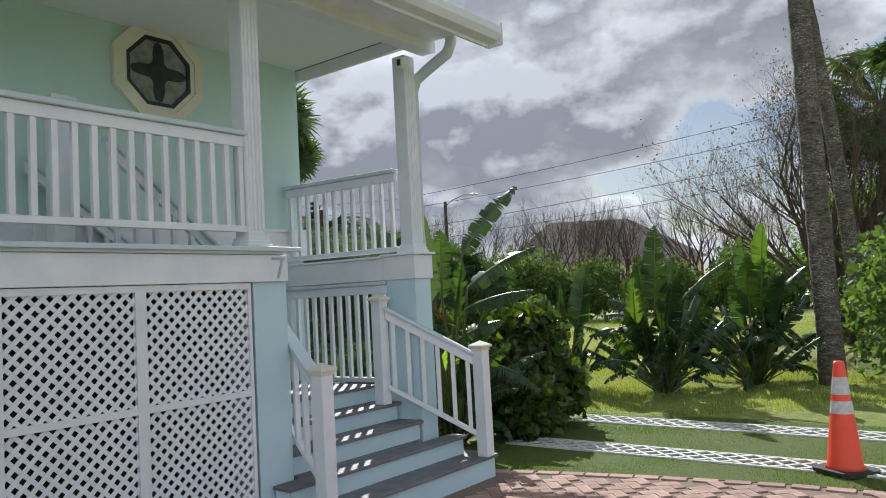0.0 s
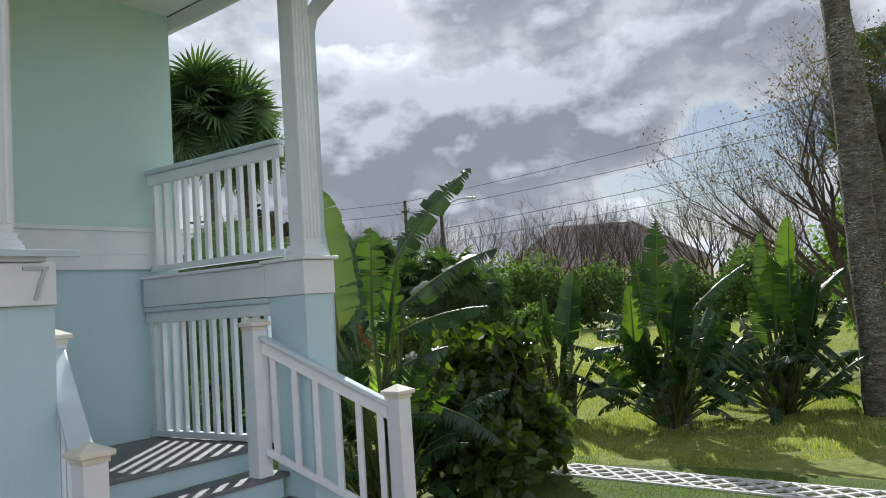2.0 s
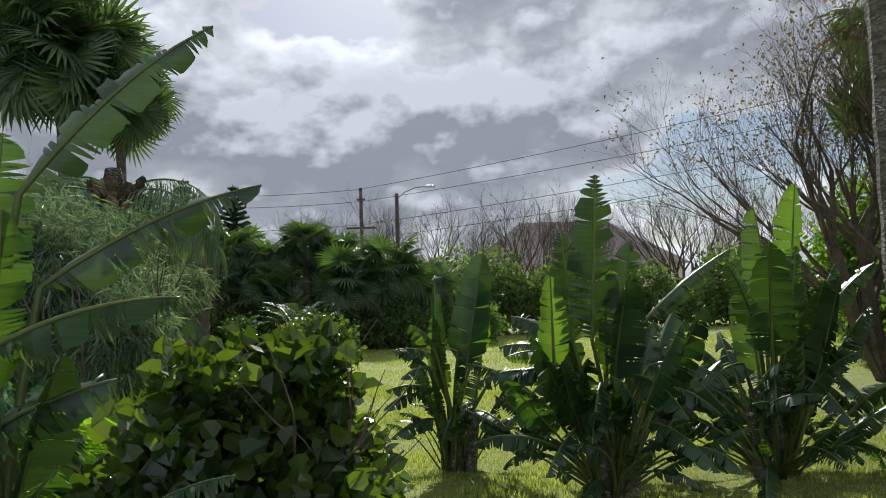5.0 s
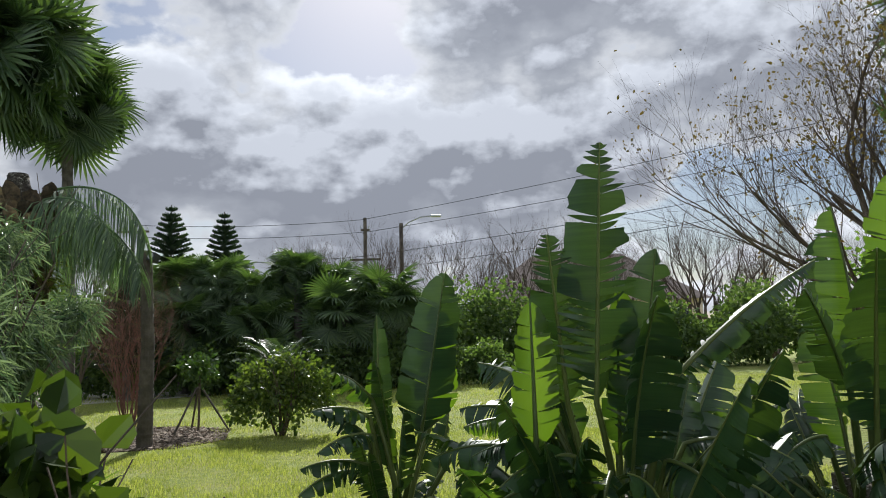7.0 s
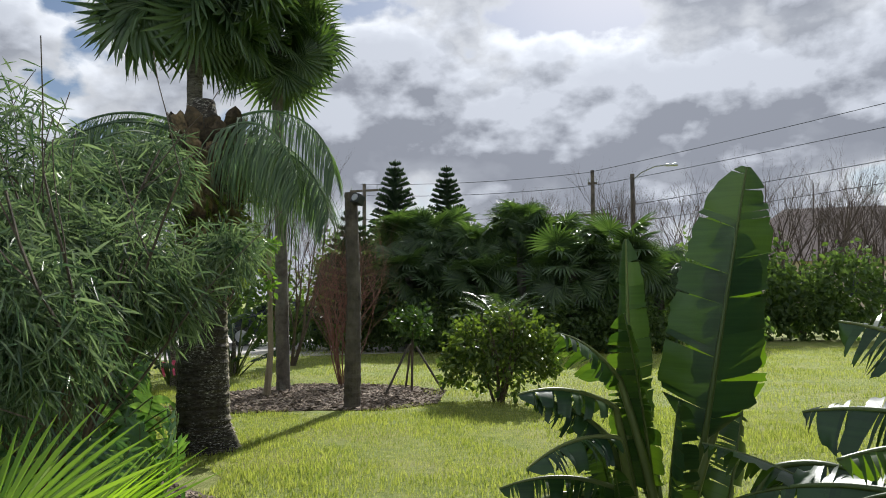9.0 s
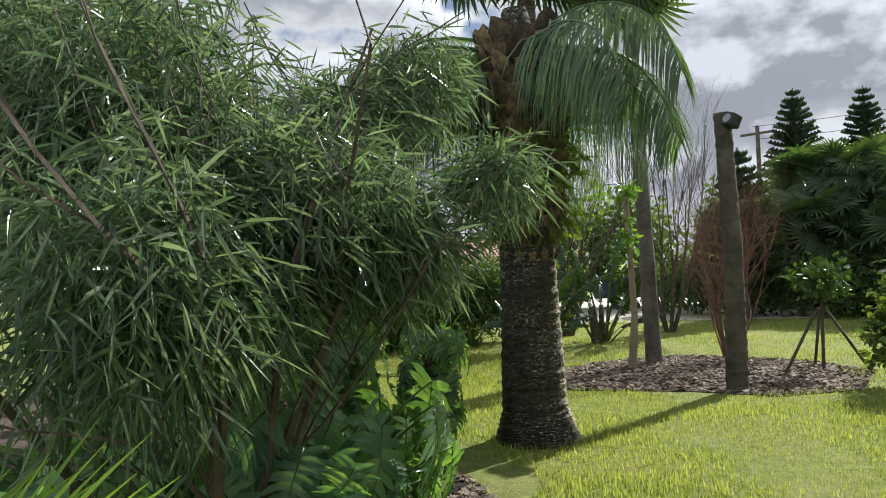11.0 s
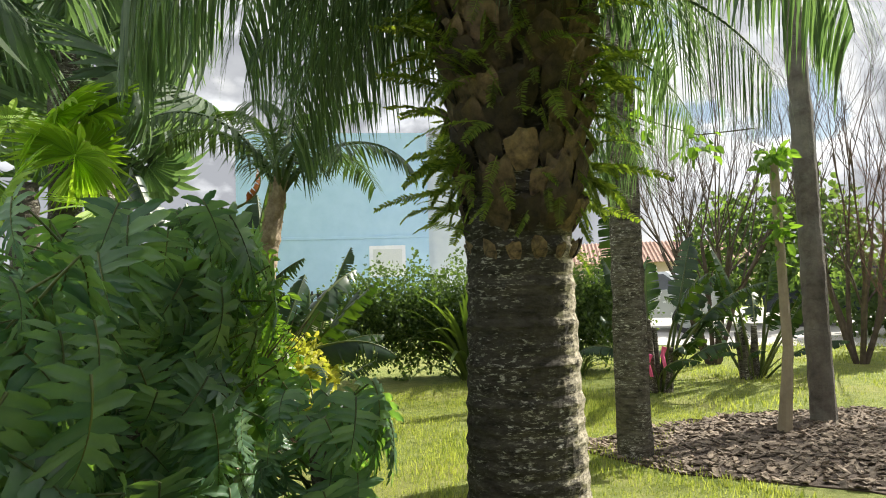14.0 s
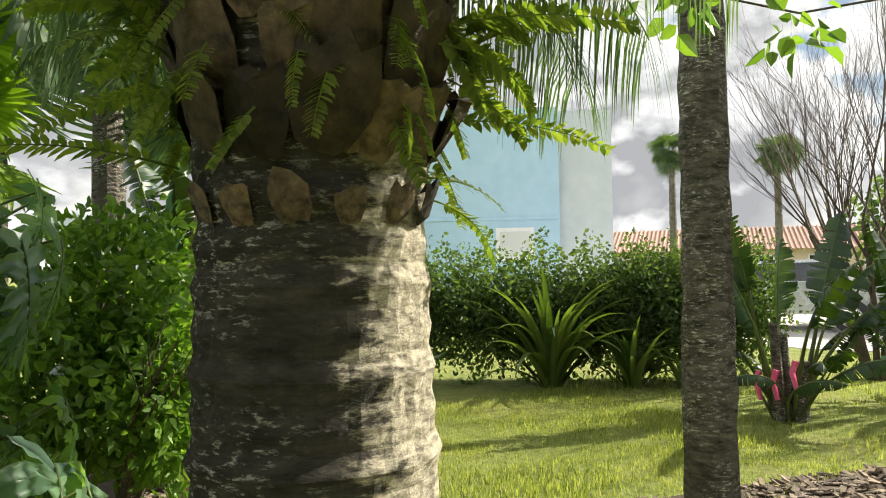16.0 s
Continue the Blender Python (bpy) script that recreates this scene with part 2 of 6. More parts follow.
NARROW = leafy("narrow_leaf_green", (0.036, 0.072, 0.044), (0.21, 0.265, 0.17), 0.42, 0.25, (1.35, 1.5, 0.8))
PHILO = leafy("split_leaf_green", (0.052, 0.122, 0.084), (0.18, 0.285, 0.168), 0.38, 0.32, (2.3, 2.5, 0.45), 9.0)
YELLOW = leafy("variegated_yellow_leaf", (0.28, 0.34, 0.05), (0.68, 0.64, 0.16), 0.4, 0.45, (1.3, 1.3, 0.6))
FERN = leafy("fern_green", (0.065, 0.115, 0.025), (0.24, 0.28, 0.075), 0.5, 0.45, (1.7, 1.9, 0.5))
# Brighter variant of BUSHY; puts sunlight on the bed shrub into its colour.
BRIGHT_SUNLIT = leafy("bright_sunlit_leaf", (0.07, 0.15, 0.025), (0.20, 0.32, 0.06), 0.48, 0.4, (1.5, 1.6, 0.6))
RUSSET = leafy("russet_leaf", (0.06, 0.06, 0.02), (0.17, 0.13, 0.05), 0.4, 0.5, (1.6, 1.4, 0.6))
PINE = leafy("needle_green", (0.012, 0.028, 0.016), (0.035, 0.06, 0.03), 0.15, 0.6)
GRASS = leafy("grass_blade", (0.14, 0.20, 0.04), (0.46, 0.49, 0.15), 0.45, 0.6, (1.5, 1.5, 0.8), 0.7)
TURF = leafy("turf_blade", (0.080, 0.145, 0.012), (0.165, 0.25, 0.026), 0.34, 0.8, (1.6, 1.8, 0.4), 0.7)
LAWN = ground_mat()
TURFBASE = surface("turf_base", (0.06, 0.095, 0.010), (0.115, 0.16, 0.02), 30.0, 0.9, 0.8, 160)
BRICK = surface("paver_clay", (0.31, 0.18, 0.14), (0.45, 0.31, 0.26), 8.0, 0.85, 0.4, 45, spread=0.22, stain=(0.42, 0.34, 0.29))
SAND = surface("joint_sand", (0.17, 0.12, 0.09), (0.26, 0.19, 0.15), 30.0, 0.95, 0.4, 60)
PAVER = surface("white_grid_paver", (0.52, 0.52, 0.50), (0.70, 0.70, 0.67), 12.0, 0.85, 0.3, 50)
ORANGE = surface("orange_plastic", (0.80, 0.065, 0.025), (0.90, 0.10, 0.04), 4.0, 0.45, 0.05, 30, stain=(0.60, 0.08, 0.03))
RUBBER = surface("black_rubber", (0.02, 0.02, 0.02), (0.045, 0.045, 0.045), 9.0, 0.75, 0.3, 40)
REFLECT = surface("silver_band", (0.42, 0.42, 0.42), (0.72, 0.72, 0.72), 14.0, 0.35, 0.3, 30)
CONCRETE = surface("pale_road", (0.48, 0.45, 0.42), (0.58, 0.55, 0.52), 2.0, 0.9, 0.2, 40)
ROOFTILE = surface("clay_roof_tile", (0.38, 0.23, 0.18), (0.50, 0.34, 0.27), 3.0, 0.85, 0.4, 20, spread=0.15)
PEACH = surface("peach_wall", (0.62, 0.50, 0.40), (0.70, 0.58, 0.48), 2.0, 0.85, 0.1, 30)
BLUEWALL = surface("pale_blue_wall", (0.36, 0.55, 0.72), (0.42, 0.61, 0.78), 1.5, 0.85, 0.1, 30)
WOODPOLE = surface("weathered_pole", (0.042, 0.035, 0.029), (0.13, 0.112, 0.09), 5.0, 0.9, 0.5, 30)
MULCH = surface("bark_chip", (0.10, 0.075, 0.055), (0.34, 0.27, 0.20), 9.0, 0.95, 0.5, 30, spread=0.45)
PINK = surface("pink_tape", (0.85, 0.10, 0.28), (0.95, 0.18, 0.38), 8.0, 0.4, 0.05, 30)
HOSE = surface("green_hose", (0.05, 0.25, 0.17), (0.09, 0.34, 0.24), 8.0, 0.4, 0.05, 30)
GLASS = surface("dark_window_glass", (0.02, 0.025, 0.03), (0.05, 0.06, 0.07), 2.0, 0.08, 0.0, 20)
CARPAINT = surface("silver_car_paint", (0.55, 0.57, 0.60), (0.62, 0.64, 0.66), 2.0, 0.25, 0.0, 20, metal=0.4)


# ---- mesh helpers ----
def mesh_of(name, verts, faces, mat, smooth=False):
    me = bpy.data.meshes.new(name)
    me.from_pydata([tuple(v) for v in verts] if not isinstance(verts, np.ndarray) else verts.tolist(), [], faces)
    for m in mat if isinstance(mat, (list, tuple)) else (mat,):
        me.materials.append(m)
    if smooth:
        me.polygons.foreach_set("use_smooth", [True] * len(me.polygons))
    me.update()
    return me


def put(name, me, parent=None, m=None, label="", category="", group="", kind=""):
    ob = new(name, me)
    if parent is not None:
        ob.parent = parent
    if m is not None:
        ob.matrix_local = m
    return tagged(ob, label, category, group, kind)


class Geo:
    """Gathers vertices and faces of one mesh."""

    def __init__(self):
        self.v, self.f = [], []

    def box(self, a, b, m=None, bevel=0.0):
        x0, y0, z0 = a
        x1, y1, z1 = b
        if bevel:
            bm = bmesh.new()
            bmesh.ops.create_cube(bm, size=1)
            for v in bm.verts:
                v.co = Vector(((x0 + x1) / 2 + v.co.x * (x1 - x0), (y0 + y1) / 2 + v.co.y * (y1 - y0), (z0 + z1) / 2 + v.co.z * (z1 - z0)))
            bmesh.ops.bevel(bm, geom=bm.edges[:], offset=bevel, segments=2, affect="EDGES", profile=0.5)
            bm.verts.index_update()
            vs, fs = [v.co.copy() for v in bm.verts], [[v.index for v in f.verts] for f in bm.faces]
            bm.free()
        else:
            vs = [Vector(p) for p in ((x0, y0, z0), (x1, y0, z0), (x1, y1, z0), (x0, y1, z0), (x0, y0, z1), (x1, y0, z1), (x1, y1, z1), (x0, y1, z1))]
            fs = [(0, 3, 2, 1), (4, 5, 6, 7), (0, 1, 5, 4), (1, 2, 6, 5), (2, 3, 7, 6), (3, 0, 4, 7)]
        k = len(self.v)
        self.v += [m @ p if m else p for p in vs]
        self.f += [tuple(k + i for i in f) for f in fs]
        return self

    def prism(self, outline, z0, z1):
        k, n = len(self.v), len(outline)
        self.v += [Vector((x, y, z0)) for x, y in outline] + [Vector((x, y, z1)) for x, y in outline]
        self.f += [tuple(k + i for i in reversed(range(n))), tuple(k + n + i for i in range(n))]
        self.f += [(k + i, k + (i + 1) % n, k + n + (i + 1) % n, k + n + i) for i in range(n)]
        return self

    def tube(self, path, radii, sides=6, cap=True, wobble=0.0, rng=random):
        k = len(self.v)
        path = [Vector(p) for p in path]
        side = None
        for i, p in enumerate(path):
            d = (path[min(i + 1, len(path) - 1)] - path[max(i - 1, 0)]).normalized()
            if side is None:
                side = d.cross(Vector((0, 0, 1)) if abs(d.z) < 0.9 else Vector((1, 0, 0))).normalized()
            side = (side - d * side.dot(d)).normalized()
            other = d.cross(side)
            r = radii[i] if not isinstance(radii, (int, float)) else radii
            for s in range(sides):
                a = 2 * math.pi * s / sides
                q = r * (1 + (rng.uniform(-wobble, wobble) if wobble else 0))
                self.v.append(p + side * math.cos(a) * q + other * math.sin(a) * q)
        for i in range(len(path) - 1):
            for s in range(sides):
                a, b = k + i * sides + s, k + i * sides + (s + 1) % sides
                self.f.append((a, b, b + sides, a + sides))
        if cap:
            self.f.append(tuple(k + s for s in reversed(range(sides))))
            self.f.append(tuple(k + (len(path) - 1) * sides + s for s in range(sides)))
        return self

    def made(self, name, mat, smooth=False):
        return mesh_of(name, self.v, self.f, mat, smooth)


def empty(name, x=0, y=0, z=0, rz=0, label="", category="", group="", kind=""):
    ob = new(name)
    ob.matrix_world = pose(x, y, z, 0, 0, rz)
    return tagged(ob, label, category, group, kind)


# ---- plant meshes ----
def paddle_leaf(rng, stem=1.0, blade=0.9, wide=0.17, bend=0.5, torn=0.5, fold=0.35):
    """A banana-like leaf: a stalk that rises along z and leans towards y, and a blade with splits."""
    g = Geo()
    n_stem, n_bl = 6, 32
    total = stem + blade
    pts, p, a = [], Vector((0, 0, 0)), 0.0
    steps = n_stem + n_bl
    for i in range(steps + 1):
        pts.append(p.copy())
        s = i / n_stem * stem if i <= n_stem else stem + (i - n_stem) / n_bl * blade
        a = bend * (s / total) ** 1.8
        ds = stem / n_stem if i < n_stem else blade / n_bl
        p = p + Vector((0, math.sin(a), math.cos(a))) * ds
    rad = [(0.024 * (1 - 0.5 * i / n_stem) if i < n_stem else 0.012 * (1 - 0.85 * (i - n_stem) / n_bl)) + 0.002 for i in range(steps + 1)]
    g.tube(pts, rad, 5)
    stems = len(g.f)
    for sgn in (-1, 1):
        i, droop = n_stem, fold
        while i < steps:
            run = 1 if rng.random() < torn else rng.randint(2, 5)
            run = min(run, steps - i)
            droop = fold + rng.uniform(-0.3, 0.5) * torn
            sweep = rng.uniform(0.1, 0.3)
            cols = 4
            rows = []
            for j in range(i, i + run + 1):
                s = (j - n_stem) / n_bl
                w = wide * (min(1, s / 0.16) ** 0.6) * (max(0.02, 1 - s ** 3.2) ** 0.6) * rng.uniform(0.92, 1.06)
                d = (pts[min(j + 1, steps)] - pts[max(j - 1, 0)]).normalized()
                nrm = Vector((0, -d.z, d.y))
                end = 0.0
                if j == i:
                    end = 0.005 if torn < 0.5 else 0.30 * blade / n_bl / 2
                if j == i + run:
                    end = -0.005 if torn < 0.5 else -0.30 * blade / n_bl / 2
                row = []
                for c in range(cols):
                    q = c / (cols - 1)
                    an = droop * (0.6 + q * 0.9) + rng.uniform(-0.06, 0.06) * q
                    row.append(pts[j] + Vector((sgn, 0, 0)) * w * q * math.cos(an * 0.8) - nrm * (-1) * w * q * math.sin(an) * -1 + d * (sweep * w * q + end * q * q * 2.2))
                rows.append(row)
            k = len(g.v)
            g.v += [v for r in rows for v in r]
            for r in range(run):
                for c in range(cols - 1):
                    b = k + r * cols + c
                    g.f.append((b, b + 1, b + cols + 1, b + cols))
            i += run
    me = g.made("leaf", [BANANA, STALK], True)
    me.polygons.foreach_set("material_index", [1 if i < stems else 0 for i in range(len(g.f))])
    return me


def fan_leaf(rng, stem=0.9, reach=0.75, n=34, droop=0.5, spread=150, mat=None, width=1.0):
    g = Geo()
    pts = [Vector((0, math.sin(0.35 * i / 5) * stem * i / 5, stem * i / 5 * math.cos(0.35 * i / 5))) for i in range(6)]
    g.tube(pts, [0.018 * (1 - 0.1 * i) for i in range(6)], 4)
    hub = pts[-1]
    ax = (pts[-1] - pts[-2]).normalized()
    nrm = Vector((0, -ax.z, ax.y))
    for i in range(n):
        a = radians(spread) * (2 * i / (n - 1) - 1)
        L = reach * (0.75 + 0.25 * math.cos(a * 0.6)) * rng.uniform(0.9, 1.05)
        d = (ax * math.cos(a) + Vector((1, 0, 0)) * math.sin(a)).normalized()
        sd = (Vector((1, 0, 0)) * math.cos(a) - ax * math.sin(a)).normalized()
        w0 = reach * radians(spread) * 2 / n * 0.52 * width
        dr = droop * rng.uniform(0.6, 1.4)
        k = len(g.v)
        for s, w in ((0.03, 0.12), (0.4, 0.62), (0.62, 0.75), (0.82, 0.42), (1.0, 0.05)):
            fall = dr * L * max(0, s - 0.35) ** 1.6
            c = hub + d * L * s + nrm * (-0.08 * L * s) + Vector((0, 0, -1)) * fall
            g.v += [c - sd * w0 * w, c + nrm * (-w0 * 0.5 * w), c + sd * w0 * w]
        for r in range(4):
            b = k + r * 3
            g.f += [(b, b + 1, b + 4, b + 3), (b + 1, b + 2, b + 5, b + 4)]
    return g.made("frond", mat or FAN)


def feather_frond(rng, L=2.4, n=60, leaflet=0.5, arc=1.9, lift=0.5, hang=0.8, mat=None, w=0.012, stalk=0.022):
    """A pinnate frond that starts at the origin, rises towards y and arches over."""
    g = Geo()
    pts, p, a = [], Vector((0, 0, 0)), lift
    N = 24
    for i in range(N + 1):
        pts.append(p.copy())
        an = lift - arc * (i / N) ** 1.3
        p = p + Vector((0, math.cos(an), math.sin(an))) * (L / N)
    g.tube(pts, [stalk * (1 - 0.85 * i / N) for i in range(N + 1)], 4)
    for i in range(n):
        s = 0.15 + 0.85 * i / n
        j = s * N
        k0 = min(int(j), N - 1)
        c = pts[k0].lerp(pts[k0 + 1], j - k0)
        d = (pts[k0 + 1] - pts[k0]).normalized()
        for sgn in (-1, 1):
            ln = leaflet * (0.5 + 0.5 * math.sin(math.pi * min(1, 0.25 + s * 0.75))) * rng.uniform(0.85, 1.1)
            out = (Vector((sgn, 0, 0)) * rng.uniform(0.75, 1.0) + d * rng.uniform(0.3, 0.6) + Vector((0, 0, rng.uniform(-0.1, 0.3)))).normalized()
            k = len(g.v)
            q = c.copy()
            dirn = out
            for r, ww in enumerate((0.5, 1.0, 0.8, 0.06)):
                sd = dirn.cross(Vector((0, 0.3, 1))).normalized() * w * ww
                g.v += [q - sd, q + sd]
                dirn = (dirn + Vector((0, 0, -1)) * hang * rng.uniform(0.5, 1.0)).normalized()
                q = q + dirn * ln / 3
            for r in range(3):
                b = k + r * 2
                g.f.append((b, b + 1, b + 3, b + 2))
    return g.made("frond", mat or FEATHER)


def split_leaf(rng, L=0.4, stem=0.5, lobes=7):
    """A deeply cut leaf on an arching stalk: pointed, creased lobes that leave one midrib."""
    g = Geo()
    pts = [Vector((0, 0.2 * stem * (i / 6) ** 2, stem * i / 6)) for i in range(7)]
    g.tube(pts, [0.009 - 0.0007 * i for i in range(7)], 5)
    stems = len(g.f)
    o = pts[-1]
    curl, dip = rng.uniform(0.4, 0.9), rng.uniform(0.45, 1.15)

    def rib(s):
        a = dip + curl * s
        return o + Vector((0, L * s * math.cos(a * 0.7), -L * s * math.sin(a) * 0.8))

    def lobe(base0, base1, way, length, wide, sag):
        """One lobe: a creased strip with a wavy edge and a drawn-out point."""
        k = len(g.v)
        side = base1 - base0
        side = side.normalized() if side.length > 1e-6 else Vector((1, 0, 0))
        root = (base0 + base1) / 2
        up = way.cross(side)
        up = -up if up.z < 0 else up
        twist = rng.uniform(-0.25, 0.25)
        for q, w in ((0.0, 0.98), (0.28, 1.02), (0.45, 0.84), (0.62, 0.98), (0.76, 0.62), (0.88, 0.40), (1.0, 0.02)):
            c = root + way * length * q + Vector((0, 0, -sag * length * q * q)) + side * twist * wide * q * q
            e0, e1 = w * rng.uniform(0.82, 1.12), w * rng.uniform(0.82, 1.12)
            ruffle = wide * 0.34 * min(1.0, q * 3)
            g.v += [c - side * wide * e0 + up * rng.uniform(-0.4, 1.0) * ruffle, c - side * wide * e0 * 0.5 + up * 0.10 * wide, c - up * wide * 0.16, c + side * wide * e1 * 0.5 + up * 0.10 * wide, c + side * wide * e1 + up * rng.uniform(-0.4, 1.0) * ruffle]
        for r in range(6):
            for c in range(4):
                b = k + r * 5 + c
                g.f.append((b, b + 1, b + 6, b + 5))

    first = len(g.f)
    for sgn in (-1, 1):
        for i in range(lobes):
            s0, s1 = i / lobes * 0.9, (i + 1) / lobes * 0.9
            mid = (s0 + s1) / 2
            d = (rib(s1) - rib(s0)).normalized()
            turn = -0.55 + 1.75 * mid + rng.uniform(-0.12, 0.12)
            way = (Vector((sgn, 0, 0)) * math.cos(turn) + d * math.sin(turn) + Vector((0, 0, rng.uniform(-0.05, 0.25)))).normalized()
            length = L * (0.70 - 0.36 * mid) * (0.75 if i == 0 else 1.0) * rng.uniform(0.88, 1.1)
            lobe(rib(s0), rib(s1), way, length, (rib(s1) - rib(s0)).length * (0.56 + 0.18 * rng.random()), rng.uniform(0.1, 0.5))
    lobe(rib(0.88) - Vector((0.02, 0, 0)), rib(0.88) + Vector((0.02, 0, 0)), (rib(1.0) - rib(0.86)).normalized(), L * 0.34, L * 0.075, 0.25)
    blades_n = len(g.f) - first
    g.tube([rib(j / 6) + Vector((0, 0, 0.003)) for j in range(7)], [0.006 - 0.0008 * j for j in range(7)], 4)
    me = g.made("leaf", [PHILO, STALK], True)
    me.polygons.foreach_set("material_index", [0 if first <= i < first + blades_n else 1 for i in range(len(g.f))])
    return me


def foliage(name, rng, blobs, n, leaf, wide, mat, shell=0.55, hang=0.0, upright=0.0, per=2):
    """Leaves scattered through blobs (centre, radii), each leaf two bent faces."""
    r = np.random.default_rng(rng.randint(0, 10 ** 6))
    vol = np.array([b[1][0] * b[1][1] * b[1][2] for b in blobs]) ** 0.7
    pick = r.choice(len(blobs), n, p=vol / vol.sum())
    cen = np.array([b[0] for b in blobs])[pick]
    rad = np.array([b[1] for b in blobs])[pick]
    d = r.normal(size=(n, 3))
    d /= np.linalg.norm(d, axis=1)[:, None]
    lump = 0.86 + 0.2 * np.sin(d[:, 0] * 5 + pick) * np.cos(d[:, 1] * 6 + d[:, 2] * 5)
    c = cen + d * rad * ((shell + (1 - shell) * r.random(n)) * lump)[:, None]
    c[:, 2] = np.maximum(c[:, 2], 0.03)
    along = r.normal(size=(n, 3)) * 0.8 + d * 0.7
    along[:, 2] += upright - hang
    along /= np.linalg.norm(along, axis=1)[:, None]
    side = np.cross(along, r.normal(size=(n, 3)))
    side /= np.linalg.norm(side, axis=1)[:, None] + 1e-9
    nrm = np.cross(side, along)
    L = (leaf * (0.6 + 0.7 * r.random(n)))[:, None]
    W = L * wide
    tip = c + along * L - np.array([0, 0, 1]) * L * 0.15
    lift = nrm * W * 0.4
    sag = np.array([0, 0, 1]) * L * 0.06
    a1, a2 = c + along * L * 0.28 + side * W * 0.95 + lift, c + along * L * 0.66 + side * W * 0.8 + lift - sag
    b1, b2 = c + along * L * 0.28 - side * W * 0.95 + lift, c + along * L * 0.66 - side * W * 0.8 + lift - sag
    v = np.stack([c, a1, a2, tip, b2, b1], 1).reshape(-1, 3)
    i = np.arange(n) * 6
    f = np.concatenate([np.stack([i, i + 1, i + 2, i + 3], 1), np.stack([i, i + 3, i + 4, i + 5], 1)])
    return mesh_of(name, v, f.tolist(), mat)


def grow(g, rng, p, d, length, r, depth, tips, curl=0.25, fork=2, shrink=0.72, spread=0.55, up=0.15):
    """Adds a branch and its forks to g, collecting twig tips."""
    n = 4
    path, rr = [Vector(p)], [r]
    d = Vector(d).normalized()
    for i in range(n):
        d = (d + Vector((rng.uniform(-1, 1), rng.uniform(-1, 1), rng.uniform(-1, 1))) * curl * 0.5 + Vector((0, 0, up * 0.3))).normalized()
        path.append(path[-1] + d * length / n)
        rr.append(r * (1 - 0.35 * (i + 1) / n))
    g.tube(path, rr, 5 if r > 0.02 else 3, False)
    if depth == 0:
        tips.append((path[-1], d))
        return
    for k in range(fork + (rng.random() < 0.4)):
        base = path[rng.randint(2, n)]
        nd = (d + Vector((rng.uniform(-1, 1), rng.uniform(-1, 1), rng.uniform(-0.6, 0.8))) * spread * 1.3).normalized()
        grow(g, rng, base, nd, length * shrink * rng.uniform(0.8, 1.15), rr[-1] * 0.68, depth - 1, tips, curl, fork, shrink, spread, up)


def clump(name, x, y, leaves, rng, trunk=True, height=1.0, label="", fan=None, spread=0.16):
    """A bird-of-paradise clump: stems, and each leaf a part."""
    e = empty(name, x, y, 0, 0, label, "plant", "large paddle-leaved plants")
    if trunk:
        for i in range(max(3, leaves // 4)):
            g = Geo()
            a = rng.uniform(0, 6.28)
            r = rng.uniform(0.0, spread)
            h = rng.uniform(0.35, 0.75) * height
            g.tube([(math.cos(a) * r, math.sin(a) * r, -0.02), (math.cos(a) * r * 1.2, math.sin(a) * r * 1.2, h * 0.5), (math.cos(a) * r * 1.5, math.sin(a) * r * 1.5, h)], [0.06, 0.05, 0.035], 8, True, 0.08, rng)
            put("stem", g.made("stem", BARK), e)
    return e


PADDLES = []
_r = random.Random(11)
for _i in range(10):
    PADDLES.append(paddle_leaf(_r, _r.uniform(0.75, 1.1), _r.uniform(0.78, 0.98), _r.uniform(0.135, 0.175), (_r.uniform(0.1, 0.5) if _i < 5 else _r.uniform(0.9, 2.2)), _r.choice((0.3, 0.5, 0.65, 0.85)), _r.uniform(0.2, 0.75)))
FANS = [fan_leaf(_r, 1.0, 0.78, 34, _r.uniform(0.3, 0.9), 140, None, 0.66) for _ in range(4)]
# Side garden fans take the lighter FEATHER colour to look sunlit.
FANS_SUNLIT = [fan_leaf(_r, 0.9, 0.85, 40, _r.uniform(1.0, 1.7), 150, FEATHER) for _ in range(4)]
YFANS = [fan_leaf(_r, 0.9, 0.8, 36, _r.uniform(0.3, 0.8), 150, YFAN) for _ in range(3)]
SPLITS = [split_leaf(_r, _r.uniform(0.25, 0.36), 0.40, _r.randint(7, 8)) for _ in range(12)]

SHORT_FANS = [fan_leaf(random.Random(200 + _i), 0.6, 0.8, 32, 0.25 + 0.12 * _i, 135, None, 0.6) for _i in range(5)]


def leaf_on(e, me, z, az, tilt, size, r=0.08, name="leaf", roll=0):
    m = Matrix.Rotation(az, 4, "Z") @ Matrix.Translation((0, r, z)) @ Matrix.Rotation(-tilt, 4, "X") @ Matrix.Rotation(roll, 4, "Z") @ Matrix.Scale(size, 4)
    return put(name, me, e, m)


